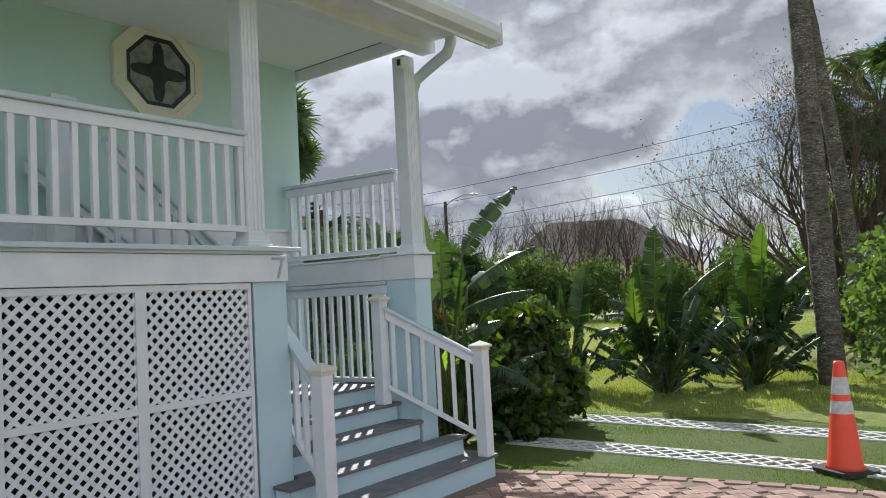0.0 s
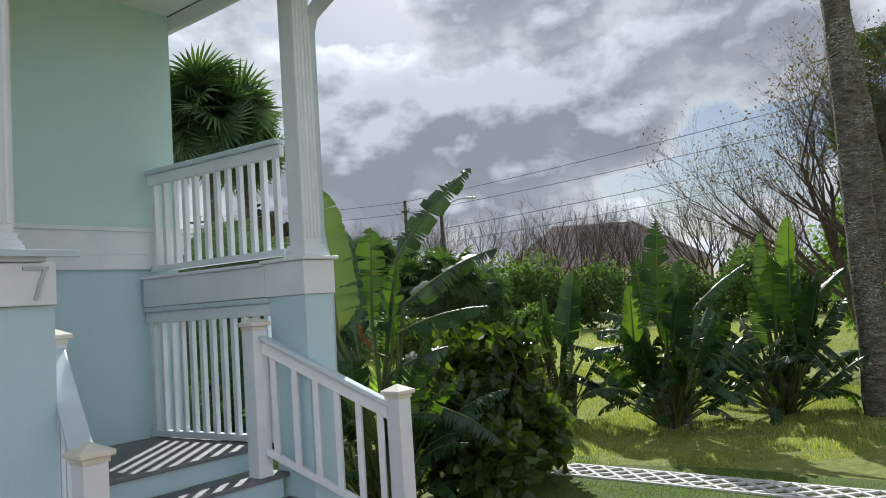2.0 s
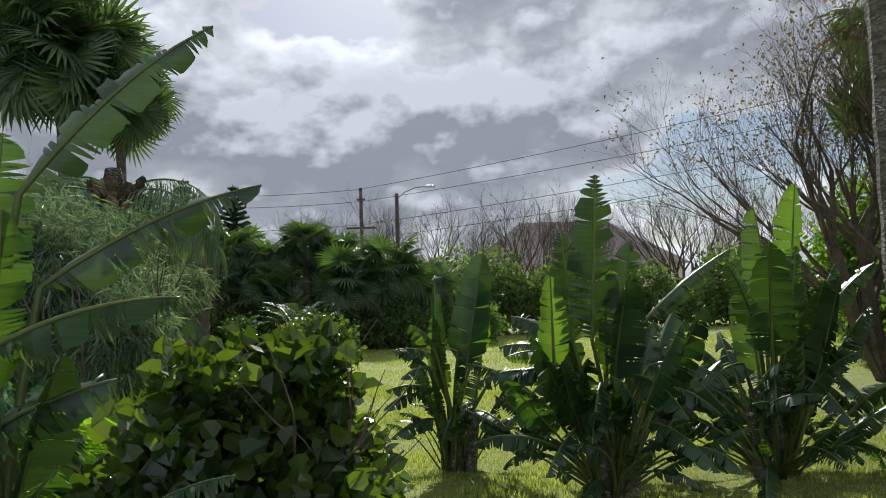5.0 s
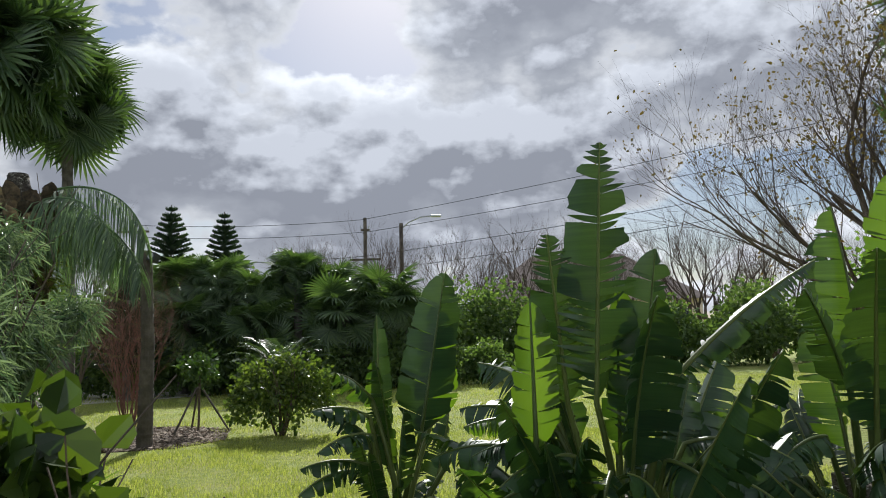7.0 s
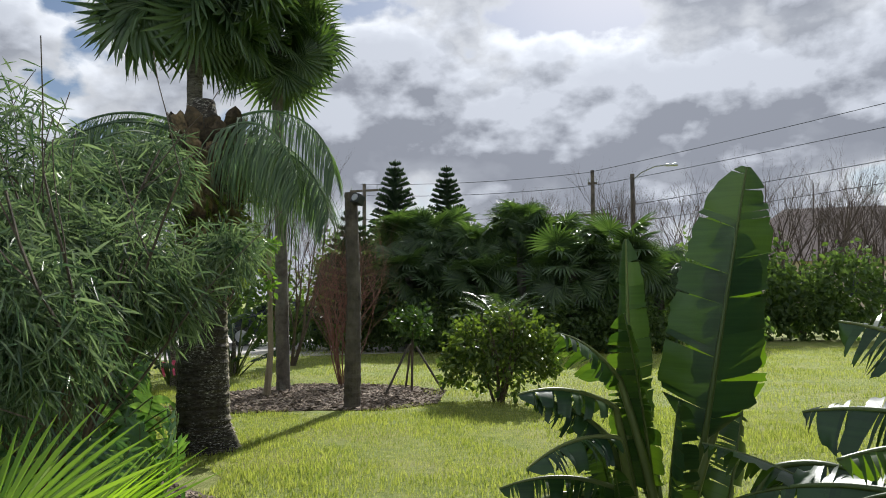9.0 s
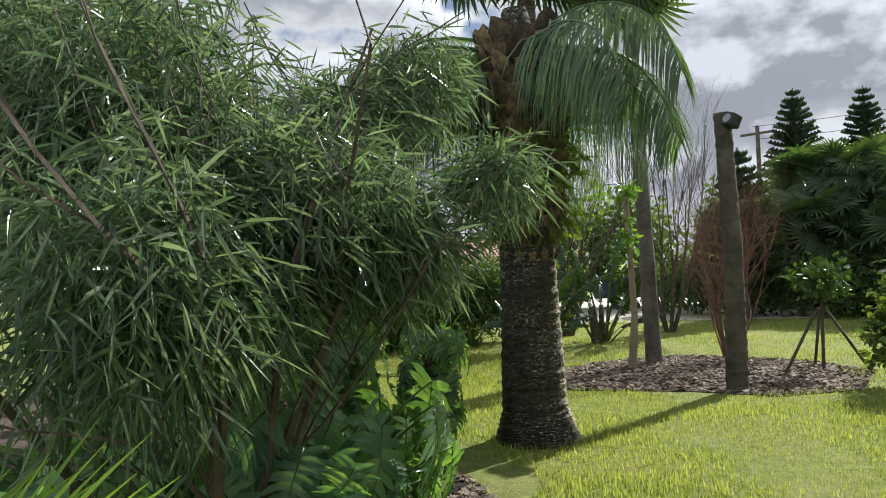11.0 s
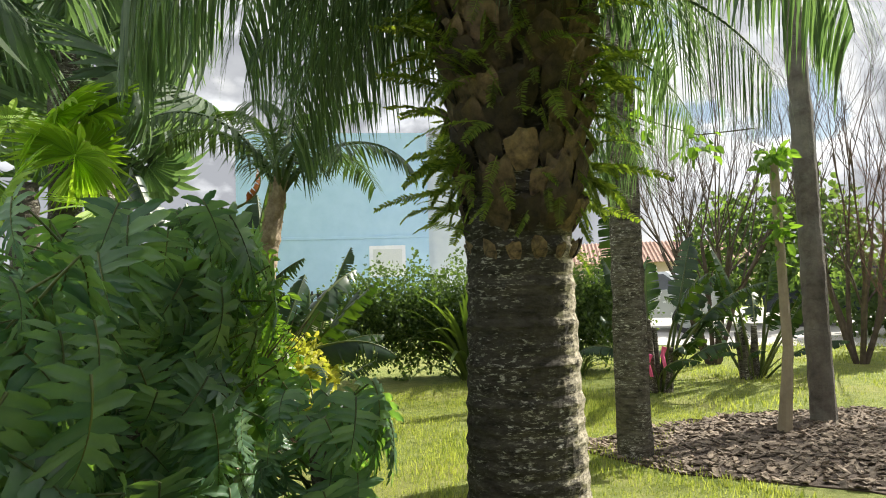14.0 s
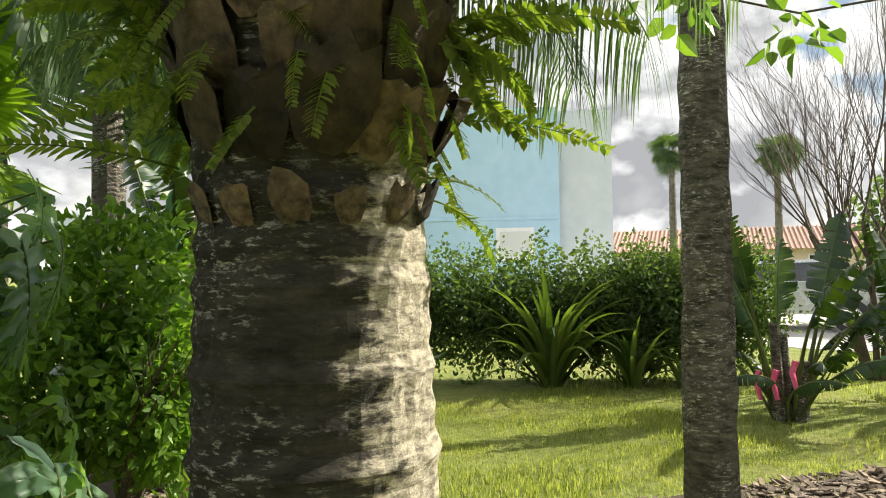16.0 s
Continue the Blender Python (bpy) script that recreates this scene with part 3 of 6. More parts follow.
def paddle_plant(x, y, height, leaves, seed, label, lean=0.55, low=True):
    rng = random.Random(seed)
    e = clump("bird_of_paradise_plant", x, y, leaves, rng, True, height * 0.5, label)
    for i in range(leaves):
        q = i / leaves
        if q < 0.07:
            size, tilt, me = height / 1.85 * rng.uniform(0.82, 1.02), lean * 0.4 * rng.random(), rng.choice(PADDLES[:5])
        elif q < 0.45:
            size, tilt, me = height / 1.85 * rng.uniform(0.6, 0.82), lean * rng.uniform(0.2, 0.75), rng.choice(PADDLES)
        else:
            size, tilt, me = height / 1.85 * rng.uniform(0.36, 0.62), lean * rng.uniform(0.4, 1.15), rng.choice(PADDLES[3:])
        leaf_on(e, me, 0.05 * rng.random(), i * 2.4 + rng.uniform(-0.4, 0.4), tilt, size, rng.uniform(0.03, 0.16), roll=rng.uniform(-1.5, 1.5))
    return e


def trunk_mesh(rng, path, radii, mat, sides=18, rings=30, rough=0.05, ridge=None):
    """A trunk along a path of three or more points, with ring scars."""
    g = Geo()
    P, R = [Vector(p) for p in path], radii
    pts, rr = [], []
    for i in range(rings + 1):
        s = i / rings * (len(P) - 1)
        k = min(int(s), len(P) - 2)
        pts.append(P[k].lerp(P[k + 1], s - k))
        rr.append((R[k] * (1 - s + k) + R[k + 1] * (s - k)) * (1 + ((rough if ridge is None else ridge) * (1 + 0.5 * math.sin(i * 1.7)) if i % 2 else 0)))
    g.tube(pts, rr, sides, True, rough, rng)
    return g.made("trunk", mat)


def fan_palm(x, y, z, n, seed, label, size=1.0, base_r=0.16, bend=(0, 0), mat=BARK, fall=2.0, leaves=None):
    rng = random.Random(seed)
    e = empty("fan_palm", x, y, 0, 0, label, "palm tree", "fan palms")
    put("trunk", trunk_mesh(rng, [(0, 0, -0.05), (bend[0] * 0.4, bend[1] * 0.4, z * 0.5), (bend[0], bend[1], z)], [base_r * 1.15, base_r * 0.95, base_r * 0.85], mat, 12, 40, 0.05), e)
    top = Matrix.Translation((bend[0], bend[1], 0))
    for i in range(n):
        q = i / n
        m = top @ Matrix.Rotation(i * 2.4 + rng.uniform(-0.3, 0.3), 4, "Z") @ Matrix.Translation((0, base_r * 0.5, z - 0.25 * q)) @ Matrix.Rotation(-(0.1 + fall * q + rng.uniform(-0.25, 0.25)), 4, "X") @ Matrix.Rotation(rng.uniform(-1.5, 1.5), 4, "Z") @ Matrix.Scale(size * rng.uniform(0.85, 1.1), 4)
        put("frond", rng.choice(leaves or FANS), e, m)
    return e


def bush(name, x, y, blobs, n, leaf, wide, mat, seed, label, category="bush", stems=6, hang=0.0, upright=0.2, shell=0.45, bark=None, group=""):
    rng = random.Random(seed)
    e = empty(name, x, y, 0, 0, label, category, group)
    top = max(b[0][2] for b in blobs)
    if stems:
        tips = []
        for i in range(stems):
            g = Geo()
            a = rng.uniform(0, 6.28)
            grow(g, rng, (math.cos(a) * 0.05, math.sin(a) * 0.05, -0.03), (math.cos(a) * 0.5, math.sin(a) * 0.5, 1), top * 0.6, 0.022, 2, tips)
            put("stem", g.made("stem", bark or TWIG), e)
    tagged(put("leaves", foliage("leaves", rng, blobs, n, leaf, wide, mat, shell, hang, upright), e), kind="stuff")
    return e


def twig_tree(name, x, y, height, stems, depth, seed, label, mat=None, spread=0.55, leaves=0, leafmat=None, r=0.05, lean=0.35, fork=2, leaf=0.07, shrink=0.72):
    rng = random.Random(seed)
    e = empty(name, x, y, 0, 0, label, "tree", "")
    tips = []
    for i in range(stems):
        g = Geo()
        a = 6.28 * i / stems + rng.uniform(-0.4, 0.4)
        grow(g, rng, (math.cos(a) * 0.06, math.sin(a) * 0.06, -0.05), (math.cos(a) * lean, math.sin(a) * lean, 1), height * 0.36, r, depth, tips, 0.25, fork, shrink, spread)
        put("limb", g.made("limb", mat or TWIG), e)
    if leaves:
        blobs = [(tuple(p), (0.1, 0.1, 0.1)) for p, d in tips]
        tagged(put("leaves", foliage("leaves", rng, blobs, leaves, leaf, 0.3, leafmat or BUSHY, 0.1), e), kind="stuff")
    return e


# ---- ground ----
put("ground", Geo().box((-400, -300, -0.5), (400, 700, 0.0)).made("ground", LAWN), None, None, "sunlit patchy lawn with dry blades", "lawn", "", "structure")

# the house stands turned; x runs along the facade, y into the house
HX, HY, HROT = -0.22, 6.60, 52.3
HM = pose(HX, HY, 0, 0, 0, HROT)


# turf with its straight edges along the paver strips, then brick paving before the steps
def slab(name, outline, z0, z1, mat, label, category):
    return put(name, Geo().prism(outline, z0, z1).made(name, mat), None, HM, label, category, "", "structure")


EDGE = [(0.55, -0.25), (0.75, -0.9), (0.95, -1.7), (1.13, -2.65), (1.2, -3.6), (1.2, -7.0)]
slab("turf", EDGE + [(3.8, -7.0), (3.8, -1.2), (3.6, -0.2), (2.6, 0.6), (1.2, 0.6), (0.7, 0.2)], -0.3, 0.008, TURFBASE, "short bright green artificial turf", "turf")
slab("brick_bed", [(-9, -7)] + [(u - 0.002, n) for u, n in reversed(EDGE)] + [(0.45, 0.0), (-9, 0.0)], -0.3, 0.004, SAND, "sandy joints under the brick paving", "paving")

# ---- house ----
house = put("house", Geo().box((-9.0, 1.72, -0.2), (0.2, 8.5, 2.06)).made("house", AQUA), None, HM, "pale aqua stucco house with white trim and raised porch", "house")


def hpart(name, g, mat, parent=None, label="", smooth=False, m=None):
    return put(name, g.made(name, mat, smooth), parent or house, m, label)


hpart("wall", Geo().box((-9.0, 1.72, 2.062), (0.2, 8.5, 4.6)), MINT, label="mint green upper stucco wall")
hpart("trim_band", Geo().box((-9.0, 1.69, 2.06), (0.23, 8.53, 2.155)).box((-9.0, 1.682, 2.155), (0.238, 8.538, 2.32)).box((-9.0, 1.66, 2.32), (0.26, 8.56, 2.35)).box((-9.0, 1.675, 2.045), (0.245, 8.545, 2.062)), WHITE, label="white trim band at porch level")
hpart("porch_ceiling", Geo().box((-9.0, -0.1, 4.05), (0.2, 1.72, 4.14)), CEIL)
hpart("porch_beam", Geo().box((-9.0, -0.1, 3.82), (0.28, 0.06, 4.048), None, 0.008), WHITE)
# roof slopes up from the eave
roof = Geo()
for (u0, u1) in ((-9.4, 0.23),):
    roof.v += [Vector(p) for p in ((u0, -0.5, 4.0), (u1, -0.5, 4.0), (u1 - 1.6, 4.5, 6.4), (u0, 4.5, 6.4), (u0, 9.4, 4.0), (u1, 9.4, 4.0), (u0, -0.5, 3.94), (u1, -0.5, 3.94), (u1, 9.4, 3.94), (u0, 9.4, 3.94))]
    roof.f += [(0, 1, 2, 3), (3, 2, 5, 4), (1, 5, 2), (6, 7, 1, 0), (7, 8, 5, 1), (8, 9, 4, 5)]
    hpart('soffit', Geo().box((u0, -0.478, 3.90), (u1 - 0.02, -0.1, 3.935)), WHITE)
hpart("roof", roof, SHINGLE)
hpart("rake_board", Geo().box((0.203, -0.47, 3.93), (0.255, 9.0, 4.07)), WHITE)
gut = Geo()
prof = [(y + 0.05, z - 0.16) for y, z in ((-0.56, 4.02), (-0.64, 4.04), (-0.675, 4.10), (-0.675, 4.165), (-0.66, 4.165), (-0.655, 4.11), (-0.63, 4.055), (-0.575, 4.04), (-0.575, 4.165), (-0.56, 4.165))]
k = len(prof)
gut.v = [Vector((u, y, z)) for u in (-9.2, 0.58) for y, z in prof]
gut.f = [(i, (i + 1) % k, k + (i + 1) % k, k + i) for i in range(k)] + [tuple(range(k, 2 * k)), tuple(reversed(range(k)))]
gut.box((0.58, -0.64, 3.83), (0.588, -0.48, 4.04))
hpart("gutter", gut, WHITE)
hpart("fascia_board", Geo().box((-9.2, -0.505, 3.83), (0.57, -0.48, 3.94)), WHITE)
hpart("downspout", Geo().tube([(0.25, -0.30, 3.95), (0.25, -0.30, 3.86), (0.25, -0.25, 3.77), (0.255, -0.02, 3.68), (0.258, 0.13, 3.61), (0.262, 0.18, 3.50), (0.262, 0.18, 2.2), (0.30, 0.2, 2.06), (0.335, 0.2, 1.95), (0.30, 0.2, 0.1)], [0.052] * 5 + [0.05, 0.042, 0.042, 0.042, 0.042], 10), TRIM, smooth=True)


def octagon(r, c=(0, 0), scale=1.0):
    return [(c[0] + r * scale * math.cos(radians(22.5 + 45 * i)), c[1] + r * math.sin(radians(22.5 + 45 * i))) for i in range(8)]


def ring(outer, inner, y0, y1, cu, cz):
    g = Geo()
    for r, y in ((outer, y0), (outer, y1), (inner, y1), (inner, y0)):
        g.v += [Vector((cu + p[0], y, cz + p[1])) for p in octagon(r)]
    for a in range(4):
        b = (a + 1) % 4
        g.f += [(a * 8 + i, a * 8 + (i + 1) % 8, b * 8 + (i + 1) % 8, b * 8 + i) for i in range(8)]
    return g


WU, WZ = -1.41, 3.70
win = hpart("window", ring(0.465, 0.375, 1.72, 1.665, WU, WZ), CREAM, label="octagonal cream window surround")
hpart("inner_frame", ring(0.39, 0.335, 1.72, 1.682, WU, WZ), CREAM, win)
hpart("dark_sash", ring(0.338, 0.297, 1.72, 1.688, WU, WZ), DARKM, win)
pane = Geo()
pane.v = [Vector((WU + p[0], 1.704, WZ + p[1])) for p in octagon(0.31)]
pane.f = [tuple(range(8))]
hpart("pane", pane, SMOKE, win)
flower = Geo()
pts = []
for i in range(48):
    a = 2 * math.pi * i / 48
    r = 0.085 + 0.17 * abs(math.cos(2 * a)) ** 2.2 + 0.02 * math.cos(8 * a)
    pts.append(Vector((WU + r * math.cos(a), 1.698, WZ + r * math.sin(a))))
flower.v = pts
flower.f = [tuple(range(48))]
hpart("leaded_flower", flower, DARKM, win)

# porch floor, fascia and piers
ZD = 1.99
hpart("porch_floor", Geo().box((-9.0, -0.05, ZD - 0.04), (-1.56, 1.69, ZD), None, 0.006).box((-9.0, -0.08, ZD - 0.02), (-1.42, -0.05, ZD + 0.012), None, 0.004), TRIM)
hpart("porch_fascia", Geo().box((-9.0, -0.03, 1.76), (-1.51, 0.03, ZD - 0.042), None, 0.004).box((-1.57, 0.034, 1.76), (-1.51, 1.69, ZD - 0.042)), WHITE)
num = Geo()
num.box((-1.655, -0.04, 1.915), (-1.545, -0.03, 1.93)).box((-0.008, -0.005, -0.07), (0.008, 0.005, 0.07), pose(-1.585, -0.036, 1.85, 0, 18, 0))
hpart("house_number", num, STEEL, label="metal house number seven")
hpart("pier", Geo().box((-1.80, 0.0, -0.1), (-1.51, 0.3, 1.758)), AQUA)
hpart("pier", Geo().box((0.03, 0.08, -0.1), (0.25, 0.42, 1.76)), AQUA)
hpart("pier_cap", Geo().box((0.012, 0.06, 1.762), (0.268, 0.44, 1.975), None, 0.004).box((-0.01, 0.035, 1.977), (0.29, 0.46, 1.998), None, 0.004), WHITE)
SKEW = pose(0.015, 0.44, 0, 0, 0, 6.0)
hpart("side_beam", Geo().box((0.0, 0.004, 1.765), (0.095, 1.25, 1.965), SKEW, 0.004).box((-0.025, 0.022, 1.966), (0.125, 1.25, 1.987), SKEW, 0.003), WHITE)


def fluted_post(u, n, w, z0, z1):
    p = hpart("post", Geo().box((u - w / 2, n - w / 2, z0), (u + w / 2, n + w / 2, z1), None, 0.012), WHITE)
    for i in range(4):
        q = (i - 1.5) * w * 0.21
        f = Geo().box((u + q - w * 0.06, n - w / 2 - 0.008, z0 + 0.12), (u + q + w * 0.06, n - w / 2 + 0.002, z1 - 0.1), None, 0.004)
        hpart("fluting", f, WHITE, p)
        f = Geo().box((u + w / 2 - 0.002, n + q - w * 0.06, z0 + 0.12), (u + w / 2 + 0.008, n + q + w * 0.06, z1 - 0.1), None, 0.004)
        hpart("fluting", f, WHITE, p)
    b = Geo()
    for i, (e, h) in enumerate(((0.03, 0.025), (0.02, 0.05), (0.01, 0.08))):
        b.box((u - w / 2 - e, n - w / 2 - e, z0), (u + w / 2 + e, n + w / 2 + e, z0 + h), None, 0.005)
    hpart("base_moulding", b, WHITE, p)


fluted_post(-1.74, 0.08, 0.15, 2.0, 3.82)
fluted_post(0.165, 0.20, 0.15, 2.0, 3.82)
fluted_post(-5.2, 0.08, 0.15, 2.0, 3.82)


def railing(a, b, z0, z1, gap=0.115, slope=0.0, thick=0.035, name="railing", cap=TRIM, parent=None):
    """Balusters between two rails, from point a to b in the house's plan; slope raises the far end."""
    A, B = Vector((*a, 0)), Vector((*b, 0))
    L = (B - A).length
    ang = math.atan2(B.y - A.y, B.x - A.x)
    m = Matrix.Translation((A.x, A.y, 0)) @ Matrix.Rotation(ang, 4, "Z")
    shear = Matrix.Identity(4)
    shear[2][0] = slope / L
    m = m @ shear
    top = Geo().box((0, -0.05, z1 - 0.035), (L, 0.05, z1), m, 0.008)
    r = put(name, top.made(name, cap), parent or house)
    put("rail", Geo().box((0, -0.022, z1 - 0.115), (L, 0.022, z1 - 0.037), m, 0.004).made("rail", WHITE), r)
    put("rail", Geo().box((0, -0.022, z0), (L, 0.022, z0 + 0.045), m, 0.004).made("rail", WHITE), r)
    n = int(L / gap)
    for i in range(n):
        q = (i + 0.5) * L / n
        put("baluster", Geo().box((q - thick / 2, -thick / 2, z0 + 0.046), (q + thick / 2, thick / 2, z1 - 0.116), m).made("baluster", WHITE), r)
    return r


railing((-5.12, 0.05), (-1.78, 0.05), 2.11, 2.82)
railing((0.08, 0.29), (-0.03, 1.68), 2.02, 2.78)
railing((0.06, 0.43), (-0.07, 1.70), 0.83, 1.76, 0.105)
for (p, q) in (((-1.5, 1.60), (-2.6, 1.60)),):
    railing(p, q, 1.05, 1.95, 0.13, 0.85)
railing((-1.5, 0.62), (-2.5, 0.62), 1.05, 1.95, 0.13, 0.85)
hpart("post", Geo().box((-2.66, 1.0, 2.0), (-2.52, 1.14, 3.1), None, 0.01).box((-2.68, 0.98, 3.1), (-2.5, 1.16, 3.14), None, 0.01), WHITE)
# lattice panels under the porch
PANELS = [(-2.63, -1.83), (-3.44, -2.65), (-4.26, -3.46), (-5.1, -4.28)]
for (u0, u1) in PANELS:
    lat = hpart("lattice_panel", Geo().box((u0 - 0.02, -0.012, 0.03), (u0 + 0.025, 0.022, 1.755)).box((u1 - 0.025, -0.012, 0.03), (u1 + 0.0, 0.022, 1.755)).box((u0 + 0.025, -0.012, 1.715), (u1 - 0.025, 0.022, 1.755)).box((u0 + 0.025, -0.012, 0.03), (u1 - 0.025, 0.022, 0.08)).box((u0 + 0.025, -0.012, 0.99), (u1 - 0.025, 0.018, 1.03)), WHITE, label="white diagonal lattice panel")
    a0, a1, b0, b1 = u0 + 0.02, u1 - 0.02, 0.06, 1.73
    pitch, w = 0.079, 0.029
    for sgn, y in ((1, 0.003), (-1, 0.010)):
        c = -2.2
        while c < 2.2:
            # line z - zc = sgn * (u - uc) + c
            uc, zc = (a0 + a1) / 2, (b0 + b1) / 2
            lo, hi = a0, a1
            z_lo, z_hi = zc + sgn * (lo - uc) + c, zc + sgn * (hi - uc) + c
            t0, t1 = 0.0, 1.0
            dz = z_hi - z_lo
            for lim, sg in ((b0, 1), (b1, -1)):
                tt = (lim - z_lo) / dz
                if sg * dz > 0:
                    t0 = max(t0, tt)
                else:
                    t1 = min(t1, tt)
            if t1 - t0 > 0.02:
                p0 = Vector((lo + (hi - lo) * t0, y, z_lo + dz * t0))
                p1 = Vector((lo + (hi - lo) * t1, y, z_lo + dz * t1))
                mid, ln = (p0 + p1) / 2, (p1 - p0).length
                g = Geo().box((-ln / 2, -0.0032, -w * 0.44), (ln / 2, 0.0032, w * 0.44), Matrix.Translation(mid) @ Matrix.Rotation(-sgn * math.pi / 4, 4, "Y"))
                put("slat", g.made("slat", WHITE), lat)
            c += pitch * 1.0
hpart("pier", Geo().box((-5.4, 0.0, -0.1), (-5.1, 0.3, 1.758)), AQUA)
# Added black sheet, stands in for the shade behind the lattice.
hpart("crawl_shade_sheet", Geo().box((-5.1, 0.32, -0.1), (-1.63, 0.34, 1.755)), RUBBER)
hpart("crawl_wall", Geo().box((-9, -0.0, -0.1), (-5.4, 0.2, 1.758)), AQUA)
hpart("crawl_wall", Geo().box((-1.62, 0.3, -0.1), (-1.53, 1.69, 1.758)), AQUA)

# ---- stairs ----
stairs = empty("staircase", 0, 0, 0, 0, "aqua wooden steps with grey painted treads and white railings", "stairs")
stairs.matrix_world = HM
ZS = [0.20, 0.36, 0.52, 0.67, 0.82]
NS = [-0.45, -0.20, 0.05, 0.30, 0.55]
UL = [-1.80, -1.72, -1.47, -1.47, -1.47]
UR = [0.42, 0.31, 0.02, 0.02, 0.02]
for i in range(5):
    n1 = NS[i] + 0.27 if i < 4 else 1.69
    if i < 2:
        n1 = -0.022
    st = put("step", Geo().box((UL[i] + 0.03, NS[i] + 0.03, ZS[i - 1] if i else -0.02), (UR[i] - 0.03, (NS[i] + 0.06 if i > 1 else n1), ZS[i] - 0.03)).made("step", AQUA), stairs)
    put("tread", Geo().box((UL[i], NS[i], ZS[i] - 0.028), (UR[i], n1, ZS[i]), None, 0.006).made("tread", TREAD), st)
    if i == 1:
        put("tread", Geo().box((-1.47, -0.02, ZS[i] - 0.028), (-0.18, 0.10, ZS[i])).made("tread", TREAD), st)


def newel(u, n, z0, z1, w=0.105):
    p = put("newel_post", Geo().box((u - w / 2, n - w / 2, z0), (u + w / 2, n + w / 2, z1 - 0.06), None, 0.004).made("newel_post", WHITE), stairs)
    g = Geo().box((u - w * 0.56, n - w * 0.56, z1 - 0.085), (u + w * 0.56, n + w * 0.56, z1 - 0.06), None, 0.004).box((u - w * 0.72, n - w * 0.72, z1 - 0.06), (u + w * 0.72, n + w * 0.72, z1 - 0.035), None, 0.006)
    k = len(g.v)
    g.v += [Vector((u + sx * w * 0.66, n + sy * w * 0.66, z1 - 0.035)) for sx, sy in ((-1, -1), (1, -1), (1, 1), (-1, 1))] + [Vector((u, n, z1))]
    g.f += [(k, k + 1, k + 4), (k + 1, k + 2, k + 4), (k + 2, k + 3, k + 4), (k + 3, k, k + 4)]
    put("post_cap", g.made("post_cap", CREAM), p)


newel(0.28, -0.41, 0.20, 1.19)
newel(-1.57, -0.40, 0.20, 1.19)
newel(-0.15, 0.36, 0.67, 1.645)
newel(-1.36, 0.38, 0.67, 1.66)
railing((0.26, -0.36), (-0.13, 0.31), 0.36, 1.09, 0.12, 0.44, 0.035, "stair_rail", TRIM, stairs)
railing((-1.56, -0.35), (-1.37, 0.33), 0.36, 1.09, 0.12, 0.47, 0.035, "stair_rail", TRIM, stairs)
# the upper flight inside the porch
for i in range(7):
    put("step", Geo().box((-1.62 - 0.2 * i - 0.26, 0.66, 0.82 + 0.155 * i), (-1.6 - 0.2 * i, 1.55, 0.97 + 0.155 * i), None, 0.005).made("step", TREAD), stairs)

# security lamp under the beam
cam_box = put("security_camera", Geo().box((-0.02, 0.06, 3.66), (0.05, 0.13, 3.76), None, 0.012).made("security_camera", WHITE), None, HM, "small white security camera on the porch post", "camera")
put("lens", Geo().box((-0.026, 0.075, 3.68), (-0.0195, 0.115, 3.74), None, 0.003).made("lens", DARKM), cam_box)

# ---- traffic cone ----
cone = put("traffic_cone", Geo().tube([(0, 0, 0.03), (0, 0, 0.06), (0, 0, 0.86), (0, 0, 0.885), (0, 0, 0.885)], [0.155, 0.135, 0.042, 0.036, 0.03], 28).made("traffic_cone", ORANGE, True), None, pose(3.13, 6.13, 0.01, 0, 1.5, 20), "orange plastic traffic cone with two silver bands", "traffic cone")
put("base", Geo().prism([(-0.2, -0.14), (-0.14, -0.2), (0.14, -0.2), (0.2, -0.14), (0.2, 0.14), (0.14, 0.2), (-0.14, 0.2), (-0.2, 0.14)], 0, 0.035).made("base", RUBBER), cone)
for z0, z1 in ((0.62, 0.76), (0.47, 0.57)):
    rad = lambda z: 0.135 - (z - 0.06) / 0.8 * 0.093 + 0.002
    put("reflective_band", Geo().tube([(0, 0, z0), (0, 0, z1)], [rad(z0), rad(z1)], 28, False).made("reflective_band", REFLECT, True), cone)

